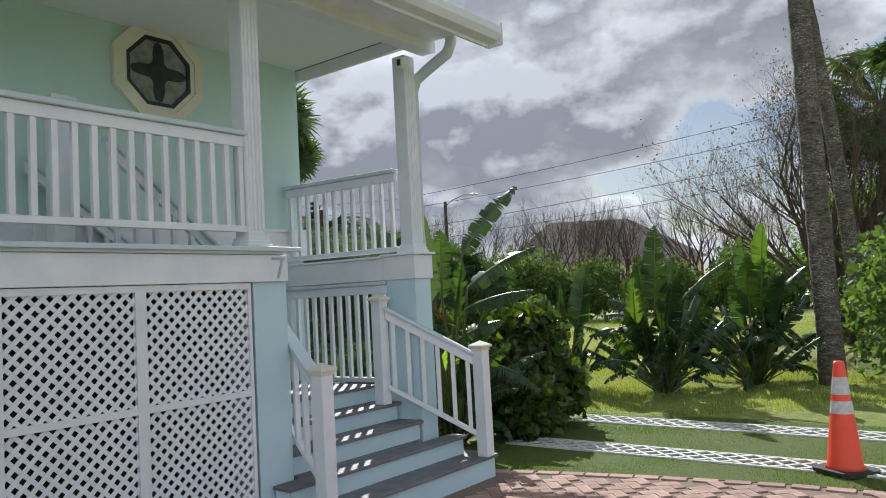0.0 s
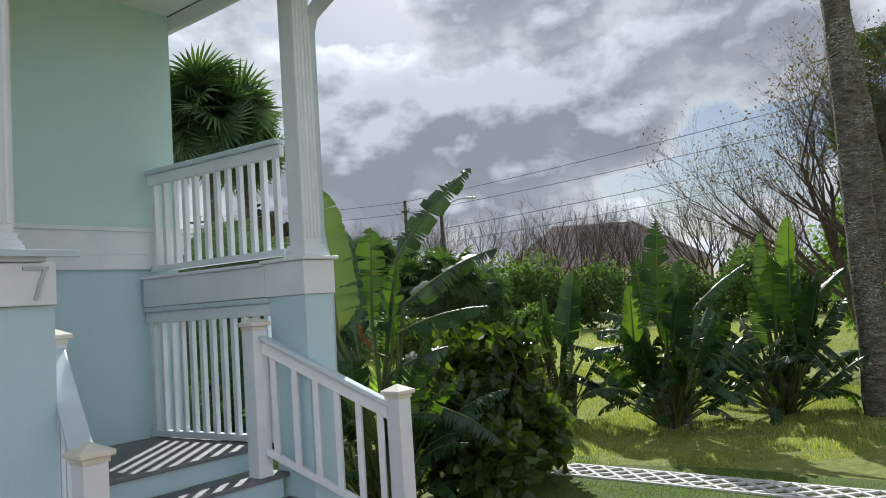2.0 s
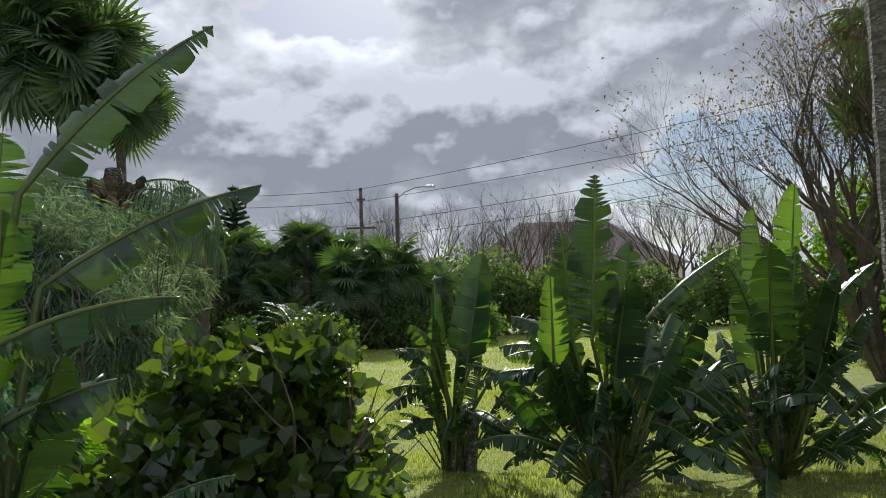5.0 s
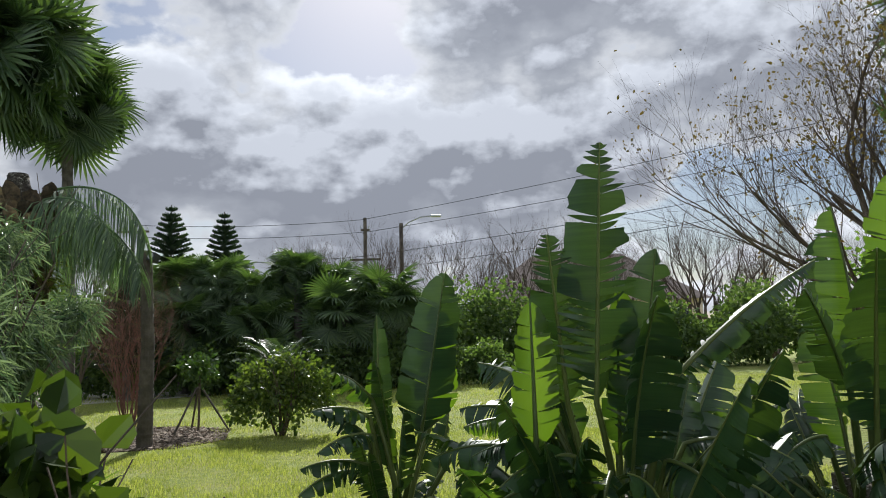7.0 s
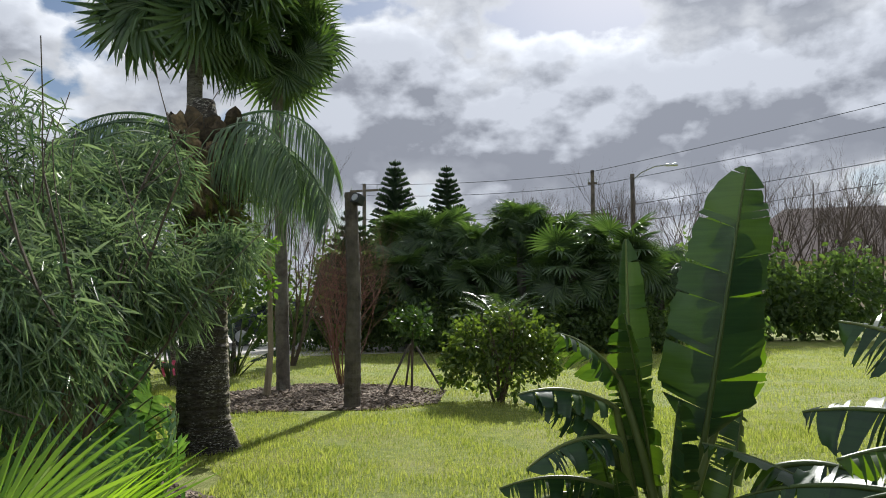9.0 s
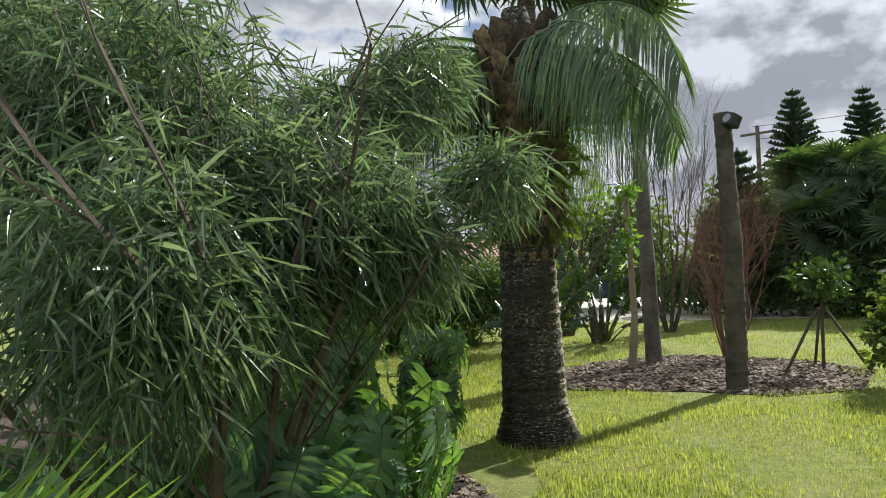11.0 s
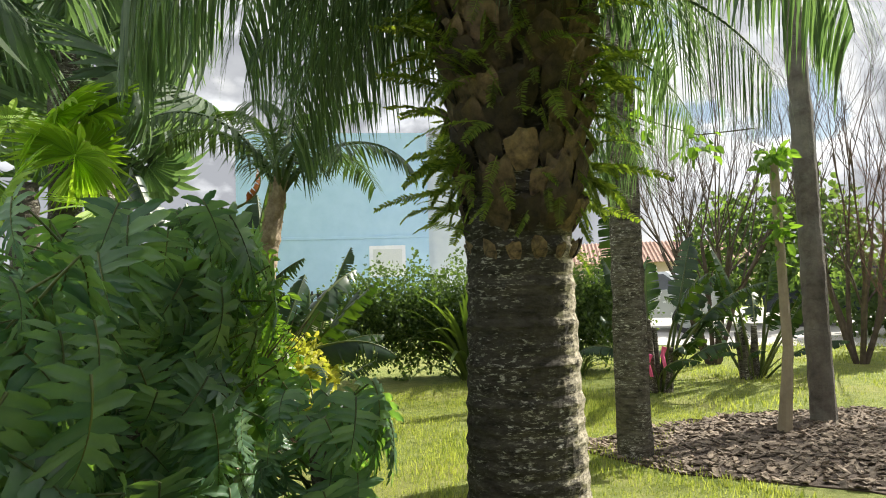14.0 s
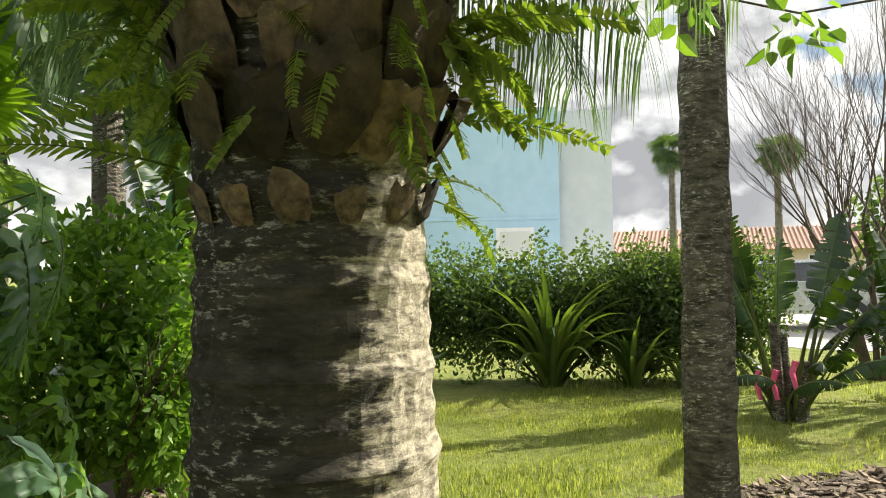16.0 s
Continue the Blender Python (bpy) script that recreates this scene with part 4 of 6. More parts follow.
# ---- plants near the walk ----
def paddle_between(host, seed, neck, tip, wide, face=(0, -1, 0.15), torn=0.5, fold=0.3, bow=0.08, mat=None):
    """A long-stalked paddle leaf of a clump: the stalk rises from the clump's foot to neck, the blade runs on to tip and turns its back to face."""
    rng = random.Random(seed)
    g = Geo()
    foot = Vector((rng.uniform(-0.1, 0.1), rng.uniform(-0.1, 0.1), 0.02))
    A, B = Vector(neck) - host.location, Vector(tip) - host.location
    mid = Vector((foot.x * 0.6 + A.x * 0.4, foot.y * 0.6 + A.y * 0.4, A.z * 0.62))
    stalk = [foot.lerp(mid, q).lerp(mid.lerp(A, q), q) for q in (i / 7 for i in range(8))]
    n = 36
    crest = (A + B) / 2 + Vector((0, 0, bow * 2 * (B - A).length))
    blade = [A.lerp(crest, q).lerp(crest.lerp(B, q), q) for q in (i / n for i in range(n + 1))]
    g.tube(stalk + blade[1:], [0.026 - 0.0016 * i for i in range(8)] + [0.012 * (1 - 0.85 * i / n) + 0.002 for i in range(1, n + 1)], 5)
    stalks = len(g.f)
    step = (B - A).length / n
    for sgn in (-1, 1):
        i = 0
        while i < n:
            run = min(1 if rng.random() < torn else rng.randint(2, 6), n - i)
            droop, sweep = fold + rng.uniform(-0.3, 0.5) * torn, rng.uniform(0.1, 0.3)
            gap = 0.10 * step if torn < 0.4 else 0.42 * step
            k = len(g.v)
            for j in range(i, i + run + 1):
                q = j / n
                w = wide * min(1, q / 0.14) ** 0.6 * max(0.02, 1 - q ** 3.4) ** 0.6 * rng.uniform(0.93, 1.05)
                d = (blade[min(j + 1, n)] - blade[max(j - 1, 0)]).normalized()
                side = d.cross(Vector(face)).normalized()
                back = side.cross(d)
                end = gap if j == i else -gap if j == i + run else 0.0
                for c in range(4):
                    r = c / 3
                    an = droop * (0.6 + 0.9 * r) + rng.uniform(-0.06, 0.06) * r
                    g.v.append(blade[j] + side * sgn * w * r * math.cos(an * 0.8) - back * w * r * math.sin(an) + d * (sweep * w * r + end * r * r))
            for r in range(run):
                for c in range(3):
                    b = k + r * 4 + c
                    g.f.append((b, b + 1, b + 5, b + 4))
            i += run
    me = g.made("leaf", [mat or BANANA, STALK], True)
    me.polygons.foreach_set("material_index", [1 if i < stalks else 0 for i in range(len(g.f))])
    return put("leaf", me, host)


slim_bop = paddle_plant(1.97, 12.2, 1.45, 26, 23, "young bird of paradise with upright torn paddle leaves", 0.6)
paddle_between(slim_bop, 1, (2.10, 12.15, 0.92), (2.28, 12.1, 1.96), 0.20, (0.25, -1, 0.1), 0.35, 0.25, 0.0)
paddle_between(slim_bop, 2, (1.83, 12.15, 0.86), (1.83, 12.1, 1.70), 0.09, (-0.3, -1, 0.1), 0.2, 0.5, 0.0)
paddle_between(slim_bop, 3, (2.16, 12.35, 0.95), (2.2, 12.3, 1.9), 0.17, (-0.5, -1, 0.1), 0.5, 0.3, 0.0, BACKLITLEAF)
paddle_between(slim_bop, 4, (2.35, 12.1, 0.85), (2.75, 11.95, 0.78), 0.11, (0, -0.4, 1), 0.6, 0.5, 0.14)
paddle_between(slim_bop, 5, (1.7, 12.1, 0.7), (1.35, 11.9, 0.6), 0.10, (0, -0.4, 1), 0.6, 0.5, 0.14)
for k, (neck, tip) in enumerate((((1.8, 12.0, 0.75), (1.38, 11.8, 0.78)), ((1.75, 12.0, 0.95), (1.5, 11.85, 1.1)), ((1.8, 11.95, 0.5), (1.42, 11.6, 0.4)), ((2.15, 12.0, 0.55), (2.4, 11.6, 0.45)), ((1.95, 11.95, 0.5), (1.85, 11.55, 0.35)), ((1.78, 12.05, 1.05), (1.45, 11.8, 1.12)), ((1.8, 12.05, 1.15), (1.6, 11.85, 1.34)), ((1.8, 11.95, 0.95), (1.52, 11.6, 0.9)))):
    paddle_between(slim_bop, 80 + k, neck, tip, 0.11, (tip[0] - 1.97, -0.4, 1), 0.7, 0.5, 0.1)
broad_bop = paddle_plant(3.15, 11.1, 2.0, 70, 5, "dense bird of paradise clump with tall split leaves", 0.95)
paddle_between(broad_bop, 6, (2.98, 10.8, 1.22), (3.0, 10.55, 2.42), 0.19, (0.1, -1, 0.0), 0.8, 0.25, 0.0)
paddle_between(broad_bop, 7, (2.68, 10.75, 1.02), (2.67, 10.7, 1.70), 0.125, (-0.25, -1, 0.0), 0.3, 0.35, 0.0, BACKLITLEAF)
paddle_between(broad_bop, 8, (2.86, 10.9, 1.2), (2.76, 10.7, 2.02), 0.15, (-0.3, -1, 0.1), 0.8, 0.3, 0.02)
paddle_between(broad_bop, 9, (3.33, 10.75, 1.32), (3.98, 10.62, 1.86), 0.10, (0.5, -0.5, 1), 0.75, 0.7, 0.05)
paddle_between(broad_bop, 10, (3.2, 10.9, 1.0), (3.3, 10.8, 1.95), 0.18, (0.3, -1, 0.1), 0.55, 0.3, 0.0)
for k, (dx, dy, z0, z1) in enumerate(((-0.75, 0.25, 0.95, 0.9), (-0.8, -0.1, 1.05, 1.1), (-0.7, 0.3, 0.65, 0.4), (-0.65, -0.35, 0.95, 0.85), (0.7, -0.4, 1.0, 0.95), (-0.85, 0.05, 0.8, 0.5), (0.85, -0.1, 0.85, 0.6), (-0.3, -0.75, 0.9, 0.55), (0.35, -0.8, 0.95, 0.7), (0.6, -0.65, 0.6, 0.3), (-0.6, -0.6, 0.6, 0.3))):
    paddle_between(broad_bop, 40 + k, (3.15 + dx * 0.4, 11.1 + dy * 0.4, z0), (3.15 + dx, 11.1 + dy, z1), 0.13, (dx * 0.4, dy * 0.4, 1), 0.7, 0.5, 0.12, BACKLITLEAF if k in (1, 5) else None)
for k, (neck, tip, wide) in enumerate((((2.75, 11.15, 1.12), (2.34, 11.4, 1.15), 0.17), ((2.82, 11.2, 1.2), (2.45, 11.45, 1.4), 0.15), ((2.65, 11.25, 0.95), (2.17, 11.6, 0.85), 0.15))):
    paddle_between(broad_bop, 90 + k, neck, tip, wide, (-0.5, -0.5, 1), 0.75, 0.4, 0.08)
lawn_bop = paddle_plant(4.63, 11.52, 2.15, 74, 8, "broad bird of paradise clump on the lawn", 0.95)
paddle_between(lawn_bop, 11, (4.83, 11.5, 1.5), (4.90, 11.45, 2.44), 0.17, (0.2, -1, 0.0), 0.3, 0.3, 0.0, BACKLITLEAF)
paddle_between(lawn_bop, 12, (4.45, 11.3, 1.2), (4.15, 11.1, 1.75), 0.12, (-0.3, -0.8, 0.6), 0.75, 0.5, 0.08)
paddle_between(lawn_bop, 13, (4.7, 11.3, 1.1), (4.75, 11.2, 1.9), 0.17, (0, -1, 0.2), 0.6, 0.3, 0.0)
paddle_between(lawn_bop, 14, (4.95, 11.4, 1.2), (5.45, 11.3, 1.75), 0.12, (0.3, -0.6, 0.8), 0.7, 0.5, 0.06)
for k, (dx, dy, z0, z1) in enumerate(((-0.7, -0.3, 0.95, 0.75), (0.7, -0.3, 0.95, 0.55), (0.85, 0.0, 0.8, 0.3), (-0.3, -0.75, 0.9, 0.6), (0.3, -0.7, 0.85, 0.5), (-0.8, 0.1, 0.7, 0.5))):
    paddle_between(lawn_bop, 60 + k, (4.63 + dx * 0.4, 11.52 + dy * 0.4, z0), (4.63 + dx, 11.52 + dy, z1), 0.13, (dx * 0.4, dy * 0.4, 1), 0.7, 0.5, 0.12)
porch_bop = paddle_plant(0.0, 8.15, 1.75, 56, 13, "tall bird of paradise beside the porch steps", 0.95)
paddle_between(porch_bop, 21, (0.2, 8.12, 2.02), (0.87, 8.42, 2.78), 0.12, (0.4, -0.6, 0.7), 0.6, 0.35, 0.07)
paddle_between(porch_bop, 22, (0.24, 8.2, 1.66), (1.05, 8.5, 2.09), 0.13, (0.3, -0.7, 0.9), 0.8, 0.6, 0.06)
paddle_between(porch_bop, 23, (0.2, 7.95, 1.44), (0.92, 7.8, 1.60), 0.13, (0.1, -0.5, 1), 0.8, 0.6, 0.06)
paddle_between(porch_bop, 24, (-0.2, 7.45, 1.48), (-0.27, 7.47, 2.53), 0.19, (0.1, -1, 0.1), 0.12, 0.3, 0.0, PALELEAF)
paddle_between(porch_bop, 25, (0.08, 8.05, 1.1), (0.58, 8.1, 1.30), 0.13, (0.2, -0.8, 0.8), 0.75, 0.5, 0.05)
paddle_between(porch_bop, 26, (-0.04, 8.3, 1.55), (-0.02, 8.4, 2.33), 0.16, (0.2, -1, 0.1), 0.7, 0.3, 0.0)
paddle_between(porch_bop, 27, (0.45, 7.95, 0.85), (0.95, 7.9, 0.55), 0.13, (0.3, -0.4, 1), 0.7, 0.5, 0.08)
paddle_between(porch_bop, 28, (-0.15, 8.1, 1.4), (-0.2, 8.2, 2.1), 0.11, (-0.4, -1, 0.1), 0.4, 0.5, 0.0)
paddle_between(porch_bop, 29, (0.1, 7.8, 0.75), (0.5, 7.5, 0.85), 0.14, (0.2, -0.5, 1), 0.7, 0.5, 0.1)
paddle_between(porch_bop, 30, (-0.15, 7.7, 0.9), (-0.1, 7.4, 1.3), 0.14, (0.1, -1, 0.3), 0.5, 0.4, 0.05)
paddle_between(porch_bop, 31, (0.12, 8.1, 1.25), (0.2, 8.0, 1.95), 0.12, (0.5, -1, 0.1), 0.6, 0.4, 0.02)
dry = put("dry_leaf", paddle_leaf(random.Random(2), 0.3, 0.5, 0.12, 1.5, 0.6, 0.3), None, pose(0.12, 7.95, 1.25, 70, 0, 260) @ Matrix.Scale(0.5, 4), "dry orange leaf hanging in the plant", "leaf")
dry.data.materials[0] = DEADLEAF
bush("round_leaf_bush", 0.95, 9.1, [((0, 0, 0.8), (0.5, 0.5, 0.72)), ((-0.4, -0.5, 0.6), (0.5, 0.45, 0.62)), ((0.25, 0.4, 0.55), (0.4, 0.4, 0.6)), ((-0.1, -0.9, 0.35), (0.45, 0.45, 0.42)), ((0.15, 0.1, 1.15), (0.3, 0.3, 0.35)), ((-0.35, -0.2, 1.05), (0.3, 0.3, 0.4)), ((0.35, -0.3, 0.45), (0.35, 0.4, 0.45))], 4000, 0.115, 0.46, ROUNDLEAF, 21, "leafy green bush with round leaves beside the steps", stems=9, shell=0.35)

# ---- thick palm with ferns ----
FX, FY = -2.46, 15.57
rng = random.Random(4)
fat = empty("date_palm", FX, FY, 0, 0, "thick palm trunk with ferns growing in cut frond stubs", "palm tree")
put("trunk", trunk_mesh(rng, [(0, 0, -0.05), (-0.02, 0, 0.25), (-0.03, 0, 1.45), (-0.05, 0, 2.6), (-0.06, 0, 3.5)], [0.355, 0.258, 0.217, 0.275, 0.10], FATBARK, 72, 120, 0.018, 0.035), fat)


def stub_mesh(rng):
    """The cut base of a palm frond: a scooped wedge that clasps the trunk."""
    g = Geo()
    w, h, d = 0.066, 0.15, 0.075
    rows = []
    for i, (z, ww, out) in enumerate(((0, 0.6, 0.0), (h * 0.3, 0.95, d * 0.5), (h * 0.75, 1.0, d * 0.9), (h, 0.85, d))):
        rows.append([Vector((w * ww * x, out * (1 - 0.35 * x * x) + rng.uniform(-0.006, 0.006), z + rng.uniform(-0.008, 0.008) * (4.0 if i == 3 else 1.5))) for x in (-1, -0.5, 0, 0.5, 1)])
    rows.append([Vector((w * 0.8 * x, 0.02, h * 0.8)) for x in (-1, -0.5, 0, 0.5, 1)])
    g.v = [v for r in rows for v in r]
    g.f = [(r * 5 + c, r * 5 + c + 1, r * 5 + c + 6, r * 5 + c + 5) for r in range(4) for c in range(4)]
    return g.made("stub", BOOT)


STUBS = [stub_mesh(rng) for _ in range(4)]
FERNS = [feather_frond(rng, rng.uniform(0.2, 0.36), 24, 0.040, rng.uniform(0.5, 1.5), rng.uniform(-0.3, 0.6), 0.12, FERN, 0.0058, 0.003) for _ in range(9)]
LIMP_FERNS = [feather_frond(rng, rng.uniform(0.11, 0.22), 18, 0.030, rng.uniform(0.2, 0.6), rng.uniform(-1.3, -0.5), 0.2, FERN, 0.0058, 0.0025) for _ in range(6)]


def trunk_r(z):
    return 0.217 + min(max(0.0, z - 1.5), 1.2) * 0.075


for ring_i in range(15):
    z = 1.44 + ring_i * 0.118
    for j in range(13):
        a = (j + 0.5 * (ring_i % 2)) / 13 * 2 * math.pi + rng.uniform(-0.08, 0.08)
        m = Matrix.Rotation(a, 4, "Z") @ Matrix.Translation((0, trunk_r(z) - 0.012, z)) @ Matrix.Rotation(rng.uniform(-0.12, 0.12), 4, "X") @ Matrix.Rotation(rng.uniform(-0.25, 0.25), 4, "Y") @ Matrix.Scale(rng.uniform(0.85, 1.12) * (0.5 if ring_i == 0 else 1 + 0.03 * ring_i), 4)
        if rng.random() < 0.02:
            continue
        put("stub", rng.choice(STUBS), fat, m)
for i in range(340):
    z = rng.uniform(1.62, 2.7) if i > 20 else rng.uniform(1.5, 1.75)
    a = rng.uniform(0, 6.28)
    bare = math.cos(a - radians(253)) > 0.45 and z < 1.95
    if bare and rng.random() < 0.6:
        continue
    m = Matrix.Rotation(a, 4, "Z") @ Matrix.Translation((0, trunk_r(z) + 0.03, z)) @ Matrix.Rotation(rng.uniform(-0.6, 0.6), 4, "Y") @ Matrix.Rotation(rng.uniform(-0.8, 0.8), 4, "Z") @ Matrix.Scale(rng.uniform(0.7, 1.15), 4)
    put("fern", rng.choice(LIMP_FERNS if bare or rng.random() < 0.5 else FERNS), fat, m)
# long hanging fronds, the ones over the walk first
HANG = [feather_frond(rng, 2.0, 86, 0.85, a, l, 1.1, FEATHER, 0.0085) for a, l in ((1.9, 0.4), (1.7, 0.25), (2.1, 0.55))]
for i, (az, dz) in enumerate(((-92, 0.0), (-114, -0.1), (100, -0.1), (122, 0.0), (152, -0.1), (172, -0.4), (-20, -0.1), (14, 0.0), (60, 0.05), (110, -0.5), (-101, -0.3))):
    m = Matrix.Translation((-0.05, 0, 3.2 + dz)) @ Matrix.Rotation(radians(az), 4, "Z") @ Matrix.Translation((0, 0.12, 0)) @ Matrix.Scale(rng.uniform(0.85, 1.0), 4)
    put("frond", HANG[i % 3], fat, m)
DROOP = [feather_frond(rng, 1.45, 66, 0.80, arc, lift, 1.6, FEATHER, 0.0044) for arc, lift in ((1.0, -0.05), (1.25, 0.15), (0.9, -0.2))]
for i, (az, z, size) in enumerate(((8, 2.3, 0.6), (-8, 2.4, 0.66), (24, 2.35, 0.62), (-30, 2.7, 0.8), (-58, 2.95, 0.85), (-88, 3.0, 0.8), (-112, 3.0, 0.85), (118, 3.0, 0.95), (146, 3.0, 0.85), (128, 2.75, 0.75))):
    put("frond", DROOP[i % 3], fat, Matrix.Translation((-0.04, 0, z)) @ Matrix.Rotation(radians(az), 4, "Z") @ Matrix.Translation((0, 0.14, 0)) @ Matrix.Scale(size, 4))

fan_palm(-4.1, 17.75, 6.1, 66, 31, "tall cabbage palm with a dense round crown and grey trunk", 1.25, 0.115, (-0.35, 0.3), BARK, 2.1, SHORT_FANS)
fan_palm(-4.05, 20.0, 5.9, 48, 32, "slim palm with a bare dark trunk and a round crown", 1.0, 0.098, (-0.25, 0.1), BARK2, 2.1, SHORT_FANS)
fan_palm(5.55, 11.0, 10.5, 20, 33, "tall palm with a rough grey trunk beside the shrubs", 1.2, 0.155, (-0.1, 0), BARK)
fan_palm(8.1, 14.6, 9.6, 20, 35, "tall palm with a leaning grey trunk", 1.1, 0.14, (-0.95, 0))
fan_palm(10.5, 17.5, 5.6, 30, 36, "cabbage palm behind the leaning trunks", 1.2, 0.17)

fan_palm(-37.5, 41.6, 7.9, 26, 71, "far cabbage palm above the tiled roof", 1.15, 0.2, (0, 0), BARK2, 2.2, SHORT_FANS)
fan_palm(-34.0, 45.9, 7.4, 26, 72, "far cabbage palm beyond the street", 1.15, 0.2, (0, 0), BARK2, 2.2, SHORT_FANS)

post = put("timber_post", trunk_mesh(rng, [(0, 0, -0.05), (0.03, 0, 1.5), (-0.02, 0, 2.94)], [0.115, 0.095, 0.085], WOODPOLE, 16, 60, 0.05), None, pose(-2.21, 18.56, 0), "rough timber post carrying a small floodlight", "post")
flood = put("floodlight", Geo().box((-0.07, -0.09, -0.07), (0.07, 0.05, 0.07), None, 0.015).made("floodlight", DARKM), None, pose(-2.08, 18.49, 2.82, -20, 10, -20), "small dark floodlight on the timber post", "floodlight")
put("lens", Geo().tube([(0, -0.09, 0), (0, -0.10, 0)], [0.05, 0.048], 16).made("lens", STEEL), flood)
put("bracket", Geo().box((-0.16, -0.015, -0.02), (-0.068, 0.015, 0.02), None, 0.004).made("bracket", DARKM), flood)

vine = empty("vine_twig", -3.3, 16.75, 0, 0, "thin twig with bright green leaves hanging from the palm", "vine")
put("stem", Geo().tube([(-0.3, 0.4, 2.75), (-0.1, 0.1, 2.55), (0.15, 0.2, 2.3), (0.35, 0.5, 2.18), (0.55, 0.75, 2.2)], 0.004, 5).made("stem", TWIG), vine)
tagged(put("leaves", foliage("leaves", random.Random(3), [((-0.1, 0.1, 2.5), (0.15, 0.15, 0.12)), ((0.15, 0.2, 2.25), (0.2, 0.15, 0.14)), ((0.35, 0.5, 2.12), (0.18, 0.15, 0.1))], 60, 0.075, 0.36, BRIGHT_SUNLIT, 0.2, 0.4), vine), kind="stuff")

# ---- lawn shrubs ----
bush("round_bush", -0.42, 19.6, [((0, 0, 0.65), (0.8, 0.7, 0.62)), ((0.4, 0, 0.95), (0.5, 0.5, 0.46)), ((-0.45, 0.1, 0.9), (0.42, 0.45, 0.4)), ((0.05, 0.1, 1.15), (0.35, 0.35, 0.32)), ((0.7, -0.1, 0.6), (0.35, 0.4, 0.4)), ((-0.65, 0, 0.5), (0.3, 0.35, 0.4))], 3900, 0.085, 0.33, LAWNBUSH, 22, "round leafy bush on the lawn", stems=10, shell=0.25)
bush("weeping_podocarpus", -1.35, 12.15, [((-0.3, -0.1, 1.95), (0.85, 0.75, 0.88)), ((0.1, 0.1, 1.5), (0.75, 0.65, 0.65)), ((0.5, -0.4, 1.35), (0.55, 0.5, 0.6)), ((0.3, 0.5, 1.65), (0.55, 0.5, 0.5)), ((-0.9, -0.3, 2.15), (0.9, 0.8, 0.9)), ((0.6, 1.15, 1.8), (0.28, 0.3, 0.25)), ((0.4, 0.8, 1.5), (0.35, 0.35, 0.35)), ((-0.2, 0.9, 2.1), (0.5, 0.45, 0.4)), ((-0.15, 1.35, 2.4), (0.4, 0.35, 0.38))], 36000, 0.135, 0.042, NARROW, 23, "weeping shrub with long narrow grey-green leaves", hang=0.75, upright=0.0, stems=9, shell=0.25)


def philodendron(x, y, n, seed, label, spread, top, low=-0.1, size=1.0):
    rng = random.Random(seed)
    e = empty("split_leaf_philodendron", x, y, 0, 0, label, "plant", "split-leaf philodendrons")
    g = Geo()
    g.tube([(0, 0, -0.02), (0.05, 0.02, 0.4), (0.0, 0.0, 0.8)], [0.06, 0.055, 0.05], 10, True, 0.15, rng)
    put("stem", g.made("stem", BARK), e)
    for i in range(n):
        a, q = rng.uniform(0, 6.28), math.sqrt(rng.random())
        z = rng.uniform(low, 1.0) * (top - 0.55)
        m = Matrix.Translation((math.cos(a) * q * spread, math.sin(a) * q * spread, z)) @ Matrix.Rotation(a - math.pi / 2 + rng.uniform(-0.5, 0.5), 4, "Z") @ Matrix.Rotation(-rng.uniform(0.15, 1.25), 4, "X") @ Matrix.Rotation(rng.uniform(-0.7, 0.7), 4, "Y") @ Matrix.Rotation(rng.uniform(-0.6, 0.6), 4, "Z") @ Matrix.Scale(size * rng.uniform(0.55, 1.05), 4)
        put("leaf", rng.choice(SPLITS), e, m)
    return e


philodendron(-2.9, 14.8, 70, 15, "sunlit split-leaf philodendron beside the thick palm", 0.05, 1.35, 0.05, 0.8)
philodendron(-3.85, 14.2, 280, 9, "large split-leaf philodendron with glossy lobed leaves", 0.42, 2.1, 0.0)
philodendron(-2.7, 13.5, 150, 17, "split-leaf philodendron with hanging leaves and a scarred stem", 0.2, 1.8, 0.0)
philodendron(-1.7, 12.75, 190, 10, "dark split-leaf philodendron under the weeping shrub", 0.6, 1.15)
philodendron(-3.1, 13.1, 120, 11, "shaded split-leaf philodendron under the weeping shrub", 0.6, 1.5)
philodendron(-2.2, 12.2, 60, 12, "shaded split-leaf philodendron behind the walk", 0.6, 1.1)

pal = empty("saw_palmetto", -0.2, 10.75, 0, 0, "low palmetto with bright yellow-green fan leaves", "plant")
YF = [fan_leaf(random.Random(70 + i), 0.55, 0.62, 26, 0.15, 85, YFAN, 0.5) for i in range(3)]
for i in range(13):
    leaf_on(pal, YF[i % 3], 0.05, i * 2.4, 0.06 + 0.035 * i, 1.12, 0.04, "frond")

